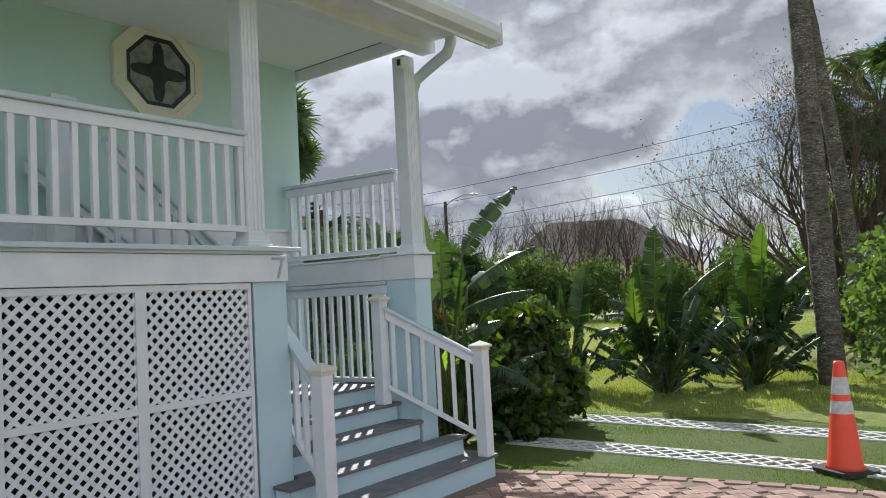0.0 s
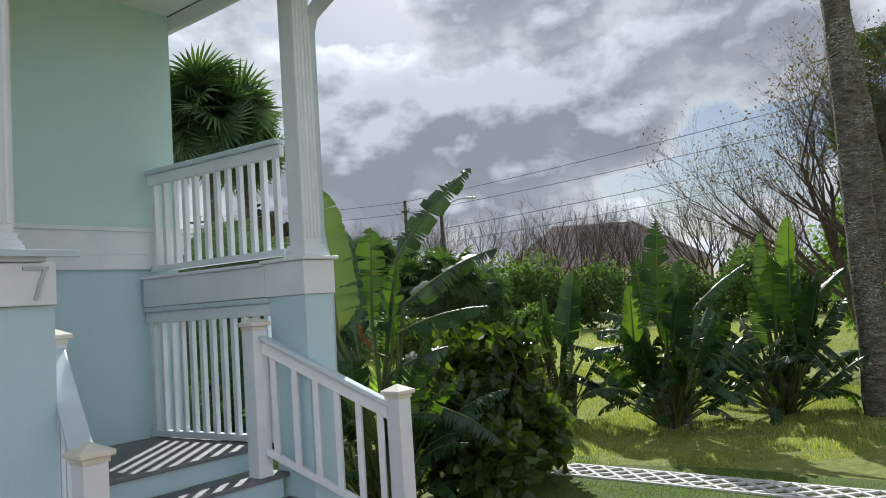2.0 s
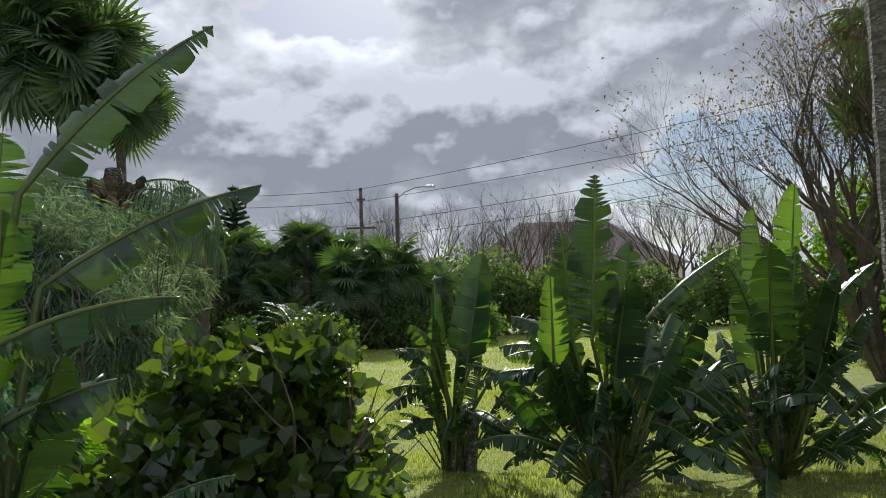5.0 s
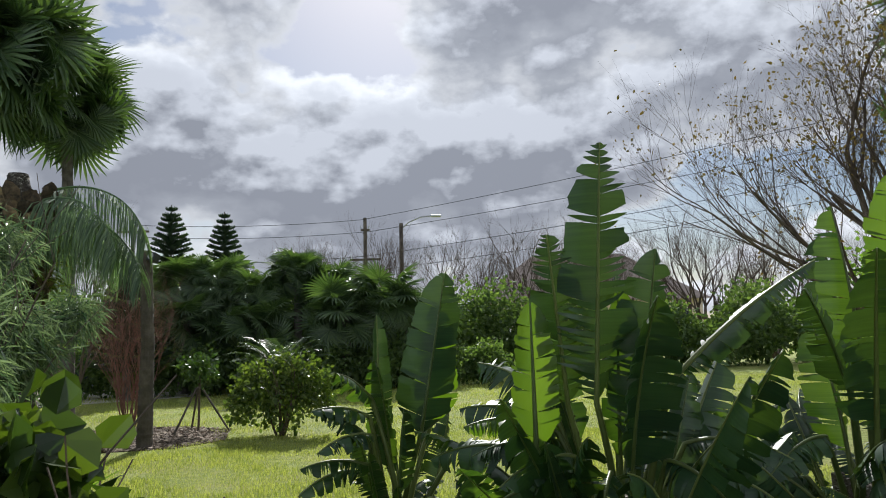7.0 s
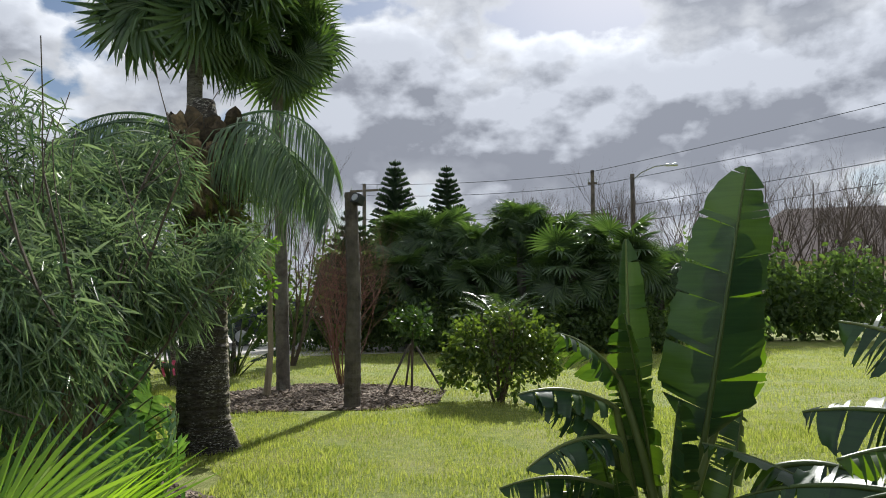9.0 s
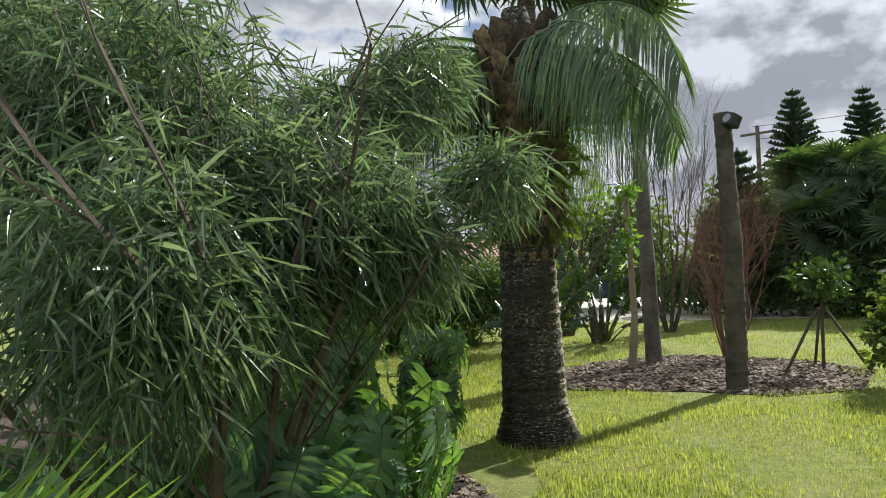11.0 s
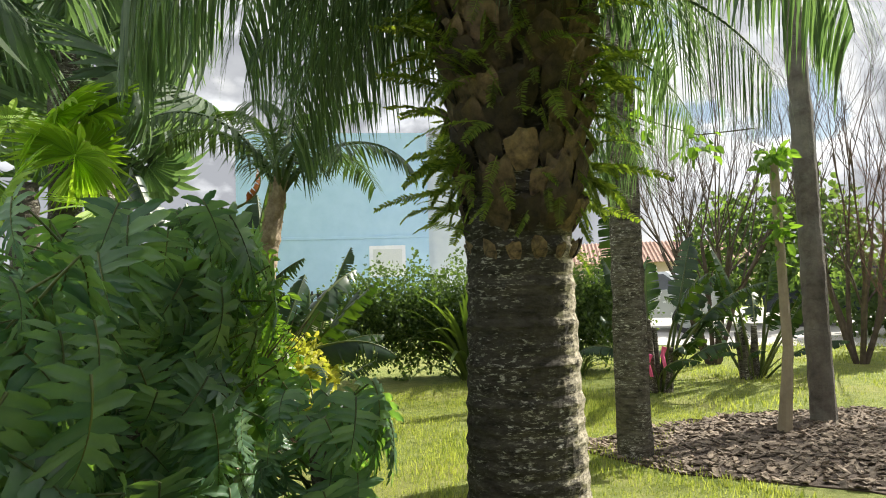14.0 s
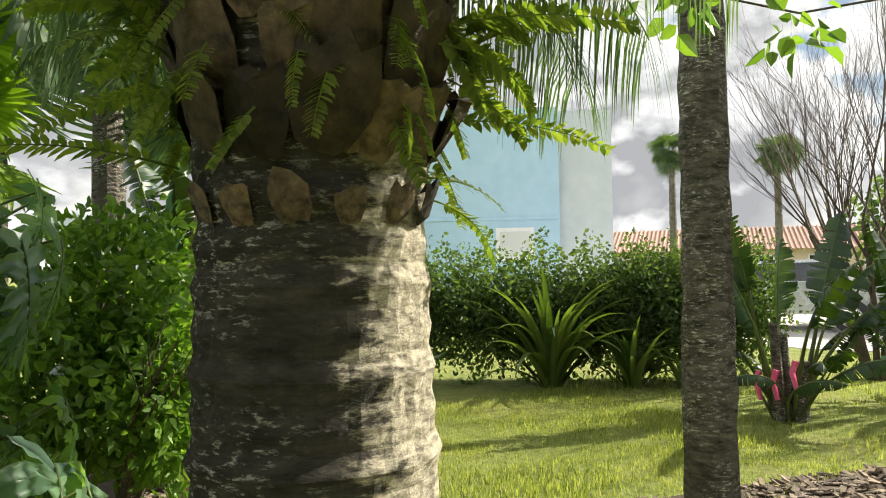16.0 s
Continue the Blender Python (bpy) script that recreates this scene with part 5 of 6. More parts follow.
twig_tree("bare_tree", 9.2, 17.3, 6.6, 9, 6, 41, "spreading half-bare tree with fine twigs", TWIG, 0.5, 6000, RUSSET, 0.13, 0.38, 3, 0.06)
bush("leafy_tree", 11.5, 20.5, [((0, 0, 3.2), (1.6, 1.6, 1.2)), ((1.5, -0.5, 2.8), (1.4, 1.4, 1.2)), ((-0.9, 0.4, 2.5), (1.0, 1.0, 0.9))], 7000, 0.13, 0.35, BRIGHT_SUNLIT, 26, "yellow-green leafy tree behind the twigs", "tree", 8, shell=0.2)
twig_tree("bare_shrub", -3.4, 20.9, 3.0, 16, 4, 42, "bare reddish crape myrtle shrub", REDTWIG, 0.4, 0, None, 0.016, 0.3, 3)
twig_tree("bare_tree", -7.6, 22.8, 5.2, 9, 4, 43, "vase-shaped bare crape myrtle", TWIG, 0.32, 0, None, 0.04, 0.3, 3)
twig_tree("bare_tree", -6.2, 24.2, 5.0, 7, 4, 44, "bare crape myrtle near the street", TWIG, 0.32, 0, None, 0.04, 0.3, 3)
bop = paddle_plant(-6.25, 20.25, 2.25, 22, 51, "bird of paradise with pink tape tied on its stems", 0.7)
for i, (dx, dz) in enumerate(((-0.1, 0.42), (0.1, 0.45), (0.32, 0.55))):
    put("pink_tape", Geo().tube([(dx, -0.22, dz), (dx - 0.02, -0.24, dz - 0.1), (dx + 0.02, -0.23, dz - 0.25)], [0.03, 0.025, 0.02], 5).made("pink_tape", PINK), bop, None, "bright pink marking tape")
paddle_plant(-6.2, 21.9, 2.1, 20, 52, "bird of paradise near the street", 0.7)
for k, (px, py, pz) in enumerate(((-7.1, 15.55, 2.1), (-6.95, 15.8, 1.95))):
    d2 = put("dry_leaf", paddle_leaf(random.Random(30 + k), 0.2, 0.5, 0.09, 1.9, 0.7, 0.3), None, pose(px, py, pz, 70, 0, 150 + 60 * k) @ Matrix.Scale(0.8, 4), "dry orange leaf hanging above the bed", "leaf")
    d2.data.materials[0] = DEADLEAF
# slim papaya
pap = empty("papaya_tree", -3.95, 19.3, 0, 0, "slim papaya with a pale trunk and yellow-green top", "tree")
put("trunk", trunk_mesh(rng, [(0, 0, -0.03), (0.05, 0.03, 0.7), (0.02, 0.0, 2.3)], [0.06, 0.042, 0.036], surface("pale_stem", (0.22, 0.18, 0.12), (0.36, 0.30, 0.21), 5.0, 0.85, 0.4, 30), 10, 20, 0.05), pap)
tagged(put("crown", foliage("crown", rng, [((0.02, 0, 2.3), (0.22, 0.22, 0.14)), ((0.05, 0, 1.75), (0.10, 0.10, 0.35))], 130, 0.11, 0.26, BRIGHT_SUNLIT, 0.2, 0.2), pap), kind="stuff")
st = empty("staked_sapling", -2.0, 20.4, 0, 0, "young sapling held by dark wooden stakes", "sapling")
for i in range(3):
    a = i * 2.1
    put("stake", Geo().tube([(math.cos(a) * 0.55, math.sin(a) * 0.55, -0.02), (math.cos(a) * 0.05, math.sin(a) * 0.05, 0.75)], 0.018, 6).made("stake", WOODPOLE), st)
put("trunk", Geo().tube([(0, 0, -0.02), (0.02, 0, 1.1)], 0.02, 6).made("trunk", TWIG), st)
tagged(put("leaves", foliage("leaves", rng, [((0, 0, 1.1), (0.4, 0.4, 0.32))], 380, 0.09, 0.35, BUSHY, 0.1), st), kind="stuff")

# ---- side garden beyond the thick palm ----
bush("pointed_leaf_shrub", -5.45, 14.98, [((0, 0, 1.25), (0.58, 0.55, 0.6)), ((0.2, -0.3, 0.8), (0.6, 0.5, 0.6)), ((-0.2, 0.1, 0.6), (0.5, 0.5, 0.55)), ((0.25, 0.2, 0.75), (0.42, 0.4, 0.6))], 9000, 0.075, 0.27, BRIGHT_SUNLIT, 24, "dense bright green shrub with sunlit leaf colour in the planting bed", stems=6)
bush("variegated_shrub", -6.5, 15.8, [((0, 0, 0.45), (0.5, 0.45, 0.5)), ((-0.35, 0.3, 0.5), (0.45, 0.42, 0.42)), ((0.25, -0.25, 0.35), (0.35, 0.35, 0.38))], 6000, 0.085, 0.3, YELLOW, 25, "low shrub with bright yellow variegated leaves", stems=4)
fan_palm(-5.6, 13.8, 2.1, 9, 37, "short fan palm with bright green fans", 0.62, 0.10, (0, 0), BARK, 1.3, YFANS)
fan_palm(-6.5, 14.1, 3.3, 12, 38, "fan palm with hanging fronds in a sunlit tone", 0.9, 0.13, (0, 0), BARK, 1.9, FANS_SUNLIT)
fan_palm(-8.9, 14.6, 3.8, 12, 39, "fan palm behind the planting bed", 1.1, 0.16, (0, 0), BARK, 2.0, FANS_SUNLIT)
paddle_plant(-7.3, 15.7, 3.0, 36, 53, "leaning bird of paradise in the planting bed", 0.9)
paddle_plant(-8.2, 16.6, 2.1, 26, 54, "broad-leaved banana plant behind the yellow shrub", 0.9)


def strap_leaf(rng, L, w, arc):
    """A long folded strap that rises and arches over to its point."""
    g = Geo()
    p = Vector((0, 0, 0))
    for i in range(13):
        q = i / 12
        an = 1.45 - arc * q ** 1.4
        ww = w * min(1, 0.5 + 2 * q) * max(0.03, 1 - q ** 2.6)
        up = Vector((0, -math.sin(an), math.cos(an)))
        g.v += [p + Vector((-ww, 0, 0)) + up * ww * 0.5, p.copy(), p + Vector((ww, 0, 0)) + up * ww * 0.5]
        p = p + Vector((0, math.cos(an), math.sin(an))) * L / 12
    for i in range(12):
        g.f += [(3 * i, 3 * i + 1, 3 * i + 4, 3 * i + 3), (3 * i + 1, 3 * i + 2, 3 * i + 5, 3 * i + 4)]
    return g.made("leaf", STRAP, True)


STRAPS = [strap_leaf(_r, _r.uniform(0.8, 1.15), _r.uniform(0.026, 0.036), _r.uniform(0.9, 2.2)) for _ in range(8)]


def strap_plant(x, y, n, size, seed, label):
    rng = random.Random(seed)
    e = empty("strap_leaf_plant", x, y, 0, 0, label, "plant", "strap-leaved plants")
    for i in range(n):
        leaf_on(e, STRAPS[i % 8], 0.0, i * 2.4, rng.uniform(-0.1, 0.75) * i / n * 1.3, size * rng.uniform(0.8, 1.1), rng.uniform(0.02, 0.14))
    return e


strap_plant(-8.7, 19.2, 80, 1.45, 55, "dense strap-leaved plant with pale edges before the hedge")
strap_plant(-8.3, 20.0, 44, 0.95, 56, "low dark strap-leaved plant at the hedge foot")
strap_plant(-8.0, 20.5, 34, 0.6, 57, "small strap-leaved plant at the hedge foot")
lean = empty("leaning_palm", -5.6, 15.4, 0, 0, "small leaning palm with a pale fibrous trunk", "palm tree")
put("trunk", trunk_mesh(random.Random(8), [(-0.1, -0.08, -0.05), (-0.05, -0.03, 0.9), (0.0, 0.02, 1.5), (0.05, 0.14, 2.2)], [0.10, 0.08, 0.085, 0.06], surface("pale_fibre_trunk", (0.16, 0.11, 0.07), (0.42, 0.33, 0.24), 14.0, 0.9, 0.8, 30), 14, 40, 0.08), lean)
LEAN_FRONDS = [feather_frond(random.Random(90 + i), 1.25, 44, 0.34, 1.5 + 0.3 * i, 1.35 - 0.2 * i, 0.6, FAN, 0.011) for i in range(3)]
for i in range(9):
    put("frond", LEAN_FRONDS[i % 3], lean, Matrix.Translation((0.05, 0.14, 2.1)) @ Matrix.Rotation(i * 2.4, 4, "Z") @ Matrix.Translation((0, 0.03, 0)))
bed = put("planting_bed", Geo().prism([(-1.3, 12.6), (-1.0, 13.6), (-1.9, 14.3), (-2.9, 14.75), (-5.0, 15.1), (-5.5, 15.38), (-5.95, 15.72), (-6.4, 16.2), (-7.3, 16.9), (-8.6, 17.3), (-10.5, 16.5), (-9, 12), (-3, 11), (-0.6, 11.3)], -0.2, 0.012).made("planting_bed", SOIL), None, None, "dark mulched planting bed with a curved edge", "planting bed", "", "structure")
mulch = put("mulch_bed", Geo().prism([(-4.75, 17.55), (-3.6, 17.6), (-2.6, 18.2), (-1.7, 18.4), (-1.2, 19.2), (-1.5, 20.6), (-2.6, 21.2), (-4.2, 20.9), (-4.8, 19.6)], -0.2, 0.01).made("mulch_bed", SOIL), None, None, "bark mulch bed round the trunks", "mulch bed", "", "structure")
hose = put("garden_hose", Geo().tube([(-4.6, 14.95, 0.05), (-5.1, 15.2, 0.035), (-5.48, 15.42, 0.035), (-5.85, 15.72, 0.035), (-6.25, 16.14, 0.035), (-6.7, 16.55, 0.035), (-7.3, 16.98, 0.035)], 0.014, 8).made("garden_hose", HOSE, True), None, None, "green garden hose along the bed edge", "hose")


def chips(name, poly, n, seed, label, z=0.012):
    """Loose bark chips over a bed."""
    rng = random.Random(seed)
    g = Geo()
    xs, ys = [p[0] for p in poly], [p[1] for p in poly]
    while n > 0:
        x, y = rng.uniform(min(xs), max(xs)), rng.uniform(min(ys), max(ys))
        inside, j = False, len(poly) - 1
        for i in range(len(poly)):
            if (poly[i][1] > y) != (poly[j][1] > y) and x < (poly[j][0] - poly[i][0]) * (y - poly[i][1]) / (poly[j][1] - poly[i][1]) + poly[i][0]:
                inside = not inside
            j = i
        if not inside:
            continue
        s = rng.uniform(0.015, 0.045)
        g.box((-s, -s * 0.45, -0.004), (s, s * 0.45, 0.004), pose(x, y, z + 0.008, rng.uniform(-25, 25), rng.uniform(-25, 25), rng.uniform(0, 360)))
        n -= 1
    return put(name, g.made(name, MULCH), None, None, label, "mulch", "", "stuff")


chips("bark_chips", [(-4.75, 17.55), (-3.6, 17.6), (-2.6, 18.2), (-1.7, 18.4), (-1.2, 19.2), (-1.5, 20.6), (-2.6, 21.2), (-4.2, 20.9), (-4.8, 19.6)], 3500, 5, "loose bark chips round the trunks")
chips("bark_chips", [(-1.6, 13.6), (-1.2, 13.9), (-1.9, 14.3), (-2.9, 14.75), (-5.0, 15.1), (-5.5, 15.38), (-5.95, 15.72), (-6.4, 16.2), (-7.2, 16.8), (-6.5, 15.2), (-4.0, 14.3)], 3200, 6, "reddish bark chips at the bed edge")


# ---- hedges and the far belt ----
def hedge(name, pts, h, w, n, leaf, mat, seed, label, jitter=0.0, shell=0.5):
    rng = random.Random(seed)
    blobs = []
    for (x0, y0), (x1, y1) in zip(pts, pts[1:]):
        L = math.hypot(x1 - x0, y1 - y0)
        k = max(2, int(L / (w * 0.6)))
        for i in range(k + 1):
            q = i / k
            hh = h * (1 + rng.uniform(-jitter, jitter))
            off = rng.uniform(-jitter, jitter) * w * 2
            blobs.append(((x0 + (x1 - x0) * q + off, y0 + (y1 - y0) * q + off, hh * 0.5), (w * 0.75, w * 0.75, hh * 0.55)))
    return put(name, foliage(name, rng, blobs, n, leaf, 0.35, mat, shell), None, None, label, "hedge", "", "stuff")


hedge("hedge", [(-9.6, 18.0), (-8.6, 20.4), (-8.2, 21.4)], 1.72, 0.9, 46000, 0.055, DARKBUSH, 61, "clipped dark green hedge along the lawn", 0.0, 0.2)
hedge("far_belt", [(-12, 31), (-6, 33), (0, 35), (5, 36.5), (14, 38), (34, 36)], 2.9, 2.2, 60000, 0.2, DARKBUSH, 62, "dense dark shrub belt behind the lawn", 0.3)
hedge("palm_belt", [(-8.5, 31.5), (-5.5, 32.2), (-2.5, 32.8), (1, 33.2)], 3.7, 1.8, 30000, 0.18, DARKBUSH, 64, "tall dark shrubs behind the fan palms", 0.2)
hedge("low_belt", [(-8.5, 28.5), (-4, 28.8), (0, 29.2), (4, 31)], 1.5, 1.0, 16000, 0.13, DARKBUSH, 65, "low dark shrubs at the foot of the palms", 0.25)
hedge("side_belt", [(6.9, 11.4), (8.2, 12.6), (9.5, 15), (11, 20), (16, 30), (22, 35)], 2.3, 1.5, 30000, 0.15, DARKBUSH, 63, "tall dark shrubs beside the palms", 0.2)
for i, (x, y, z, s) in enumerate(((-4.8, 31.0, 3.4, 0.85), (-3.6, 30.4, 3.0, 0.8), (-2.4, 31.5, 3.7, 0.75), (-0.6, 29.6, 2.3, 1.0), (0.5, 30.0, 2.6, 1.0), (-6.0, 31.2, 3.4, 0.8), (-1.6, 32, 3.1, 0.9), (1.6, 31.5, 2.2, 0.9), (-5.4, 29.8, 2.2, 0.9), (-3.2, 29.6, 1.9, 0.9))):
    fan_palm(x, y, z, 36, 80 + i, "fan palm in the dark shrub belt", s * 1.2, 0.14, (0, 0), BARK2, 2.0, SHORT_FANS)
cyc = empty("cycad", -1.9, 26.5, 0, 0, "low cycad with arching feather leaves", "plant")
CY = feather_frond(random.Random(6), 1.5, 46, 0.28, 1.3, 0.9, 0.1, FAN, 0.018)
put("trunk", Geo().tube([(0, 0, -0.05), (0, 0, 0.55)], [0.16, 0.12], 10, True, 0.1, random.Random(1)).made("trunk", BARK), cyc)
for i in range(20):
    put("frond", CY, cyc, Matrix.Rotation(i * 2.4, 4, "Z") @ Matrix.Translation((0, 0.08, 0.5)) @ Matrix.Rotation(0.03 * i, 4, "X"))


def pine(x, y, h, seed, width):
    rng = random.Random(seed)
    e = empty("norfolk_pine", x, y, 0, 0, "dark conical pine above the shrub belt", "tree", "pines")
    put("trunk", Geo().tube([(0, 0, -0.1), (0, 0, h)], [0.12, 0.02], 7).made("trunk", BARK2), e)
    g = Geo()
    for k in range(int(h / 0.21) - 3):
        z = 0.8 + k * 0.21 + rng.uniform(-0.05, 0.05)
        R = width * max(0.0, 1 - z / h) ** 0.8 + 0.08
        for j in range(8):
            a = j * 0.785 + k * 0.4 + rng.uniform(-0.1, 0.1)
            d = Vector((math.cos(a), math.sin(a), 0.15))
            sd = Vector((-d.y, d.x, 0))
            for q in range(7):
                c = Vector((0, 0, z)) + d * R * (q + 0.5) / 7 + Vector((0, 0, 0.12 * R * (q / 7) ** 2))
                for sg in (-1, 1):
                    kk = len(g.v)
                    w = 0.26 * R * (1.1 - q / 8) + 0.05
                    g.v += [c - Vector((0, 0, 0.05)), c + d * 0.05 + sd * sg * w + Vector((0, 0, 0.10)), c + d * R / 4]
                    g.f.append((kk, kk + 1, kk + 2))
    tagged(put("crown", g.made("crown", PINE), e), kind="stuff")


pine(-7.9, 35.3, 6.7, 1, 1.75)
pine(-6.1, 36.0, 6.5, 2, 1.6)
pine(-6.2, 27.5, 3.9, 3, 1.2)
for i, (x, y, h) in enumerate(((-1, 44, 6.0), (3, 46, 6.2), (6.5, 43, 6.2), (10, 46, 6.0), (14, 44, 6.8), (18, 46, 6.4), (23, 43, 7.0), (-4, 47, 6.0))):
    twig_tree("bare_tree", x, y - 3, h * 1.15, 6, 5, 90 + i, "bare winter tree behind the shrub belt", TWIG, 0.45, 0, None, 0.11, 0.45, 3)

# ---- street, poles, wires, far houses ----
road = put("road", Geo().prism([(-10.4, 24.4), (-4.0, 29.2), (-12, 40), (-30, 34), (-40, 24)], -0.2, 0.012).made("road", CONCRETE), None, None, "pale concrete street beyond the lawn", "road", "", "structure")


def utility_pole(x, y, h, arms, label):
    e = empty("utility_pole", x, y, 0, 0, label, "utility pole", "utility poles")
    put("pole", Geo().tube([(0, 0, -0.1), (0, 0, h)], [0.15, 0.1], 10).made("pole", WOODPOLE), e)
    for z, w in arms:
        put("crossarm", Geo().box((-w, -0.06, z - 0.06), (w, 0.06, z + 0.06), None, 0.01).made("crossarm", WOODPOLE), e)
        for q in (-0.9, 0.0, 0.9):
            put("insulator", Geo().tube([(q * w, 0, z + 0.06), (q * w, 0, z + 0.3)], [0.05, 0.03], 6).made("insulator", STEEL), e)
    return e


utility_pole(-2.04, 49.8, 8.3, ((5.9, 0.9), (7.6, 0.25)), "wooden utility pole with crossarms and wires")
utility_pole(-15.2, 49.5, 8.2, ((7.8, 0.9),), "wooden utility pole with a top crossarm")
lamp = empty("street_lamp", 0.28, 44.9, 0, 0, "dark street lamp with a curved arm", "street lamp")
put("pole", Geo().tube([(0, 0, -0.1), (0, 0, 7.2)], [0.14, 0.1], 10).made("pole", WOODPOLE), lamp)
put("arm", Geo().tube([(0, 0, 6.9), (0.4, 0, 7.25), (1.0, 0, 7.5), (1.6, 0, 7.55)], 0.035, 6).made("arm", STEEL), lamp)
put("lamp_head", Geo().box((1.5, -0.12, 7.48), (2.05, 0.12, 7.6), None, 0.03).made("lamp_head", STEEL), lamp)
for z0, z1, dx in ((8.2, 11.4, -0.2), (7.5, 10.2, 0.2), (6.1, 8.9, 0.1), (5.2, 7.9, 0.0)):
    pts = [(-2.04 + 30 * q + dx, 49.8 - 16 * q, z0 + (z1 - z0) * q - 1.2 * q * (1 - q)) for q in (i / 12 for i in range(13))]
    put("power_line", Geo().tube(pts, 0.014, 4).made("power_line", DARKM), None, None, "thin overhead power line", "cable", "overhead power lines")
    pts = [(-2.04 - 13.2 * q + dx, 49.8 - 0.3 * q, z0 - 0.9 * q * (1 - q)) for q in (i / 8 for i in range(9))]
    put("power_line", Geo().tube(pts, 0.014, 4).made("power_line", DARKM), None, None, "thin overhead power line", "cable", "overhead power lines")


def far_house(x, y, rz, w, d, eave, ridge, wall, roofmat, label, hip=True):
    e = empty("house", x, y, 0, rz, label, "house", "far houses")
    put("wall", Geo().box((-w / 2, -d / 2, -0.1), (w / 2, d / 2, eave)).made("wall", wall), e)
    g = Geo()
    o = 0.5
    k = (d / 2) * 0.95 if hip else 0
    g.v = [Vector(p) for p in ((-w / 2 - o, -d / 2 - o, eave - 0.1), (w / 2 + o, -d / 2 - o, eave - 0.1), (w / 2 + o, d / 2 + o, eave - 0.1), (-w / 2 - o, d / 2 + o, eave - 0.1), (-w / 2 + k, 0, ridge), (w / 2 - k, 0, ridge))]
    g.f = [(0, 1, 5, 4), (2, 3, 4, 5), (1, 2, 5), (3, 0, 4), (0, 3, 2, 1)]
    put("roof", g.made("roof", roofmat), e)
    n = max(2, int(w / 3))
    for i in range(n):
        q = (i + 0.5) / n * w - w / 2
        wn = put("window", Geo().box((q - 0.6, -d / 2 - 0.05, eave * 0.38), (q + 0.6, -d / 2 + 0.01, eave * 0.8)).made("window", WHITE), e)
        put("pane", Geo().box((q - 0.52, -d / 2 - 0.06, eave * 0.38 + 0.08), (q + 0.52, -d / 2 - 0.051, eave * 0.8 - 0.08)).made("pane", GLASS), wn)
    return e


far_house(12.2, 62, 0, 15, 9, 3.6, 7.1, PEACH, surface("brown_shingle", (0.19, 0.155, 0.14), (0.29, 0.24, 0.22), 3.0, 0.9, 0.4, 20), "far house with a low brown hipped roof")
tile_house = far_house(-46, 53, 52, 26, 9, 2.35, 3.9, PEACH, ROOFTILE, "low peach building with a red tiled roof", False)
ridge = Geo()
for i in range(88):
    q = -13.2 + i * 0.3
    ridge.tube([(q, -5.05, 2.24), (q, 0, 3.93)], 0.07, 6)
tagged(put("tile_row", ridge.made("tile_row", ROOFTILE), tile_house), kind="stuff")
# tall pale blue building behind the hedge
blue = empty("building", -28.2, 26.6, 0, 66 + 2, "tall pale blue stucco building with a white vent", "building")
put("wall", Geo().box((-5.2, 0, -0.1), (2.6, 8, 7.6)).made("wall", BLUEWALL), blue)
put("wall", Geo().box((2.602, 0.3, -0.1), (4.7, 8, 7.5)).made("wall", surface("pale_grey_wall", (0.48, 0.55, 0.60), (0.56, 0.62, 0.66), 1.5, 0.85, 0.1, 30)), blue, None, "pale grey end wall")
put("ledge", Geo().box((-5.25, -0.05, 3.2), (2.6, 0.0, 3.32), None, 0.01).made("ledge", BLUEWALL), blue)
vent = put("vent", Geo().box((0.1, -0.06, 1.6), (1.6, 0.0, 2.9), None, 0.01).made("vent", WHITE), blue)
put("vent_grille", Geo().box((0.25, -0.07, 1.75), (1.45, -0.061, 2.75)).made("vent_grille", surface("vent_mesh", (0.5, 0.55, 0.56), (0.68, 0.7, 0.7), 30.0, 0.6, 0.3, 60)), vent)
fence = empty("metal_fence", -13.2, 16.9, 0, 75, "dark slatted metal fence beside the building", "fence")
for i in range(44):
    put("picket", Geo().box((-2.2 + i * 0.1, -0.012, 0.02), (-2.165 + i * 0.1, 0.012, 1.25)).made("picket", DARKM), fence)
for z in (0.15, 1.15):
    put("rail", Geo().box((-2.25, 0.013, z), (2.25, 0.045, z + 0.05)).made("rail", DARKM), fence)
box = put("utility_box", Geo().box((-0.14, -0.1, 0.38), (0.14, 0.1, 0.85), None, 0.02).made("utility_box", CREAM), None, pose(-11.45, 17.93, 0, 0, 0, 70), "beige electric box on a short post", "utility box")
put("post", Geo().box((0.15, -0.05, -0.05), (0.25, 0.05, 0.9)).made("post", CREAM), box)
put("pipe", Geo().tube([(-0.3, -0.1, -0.02), (-0.3, -0.1, 0.16), (-0.2, -0.1, 0.22), (0.3, -0.1, 0.24)], 0.05, 10).made("pipe", CREAM, True), box)


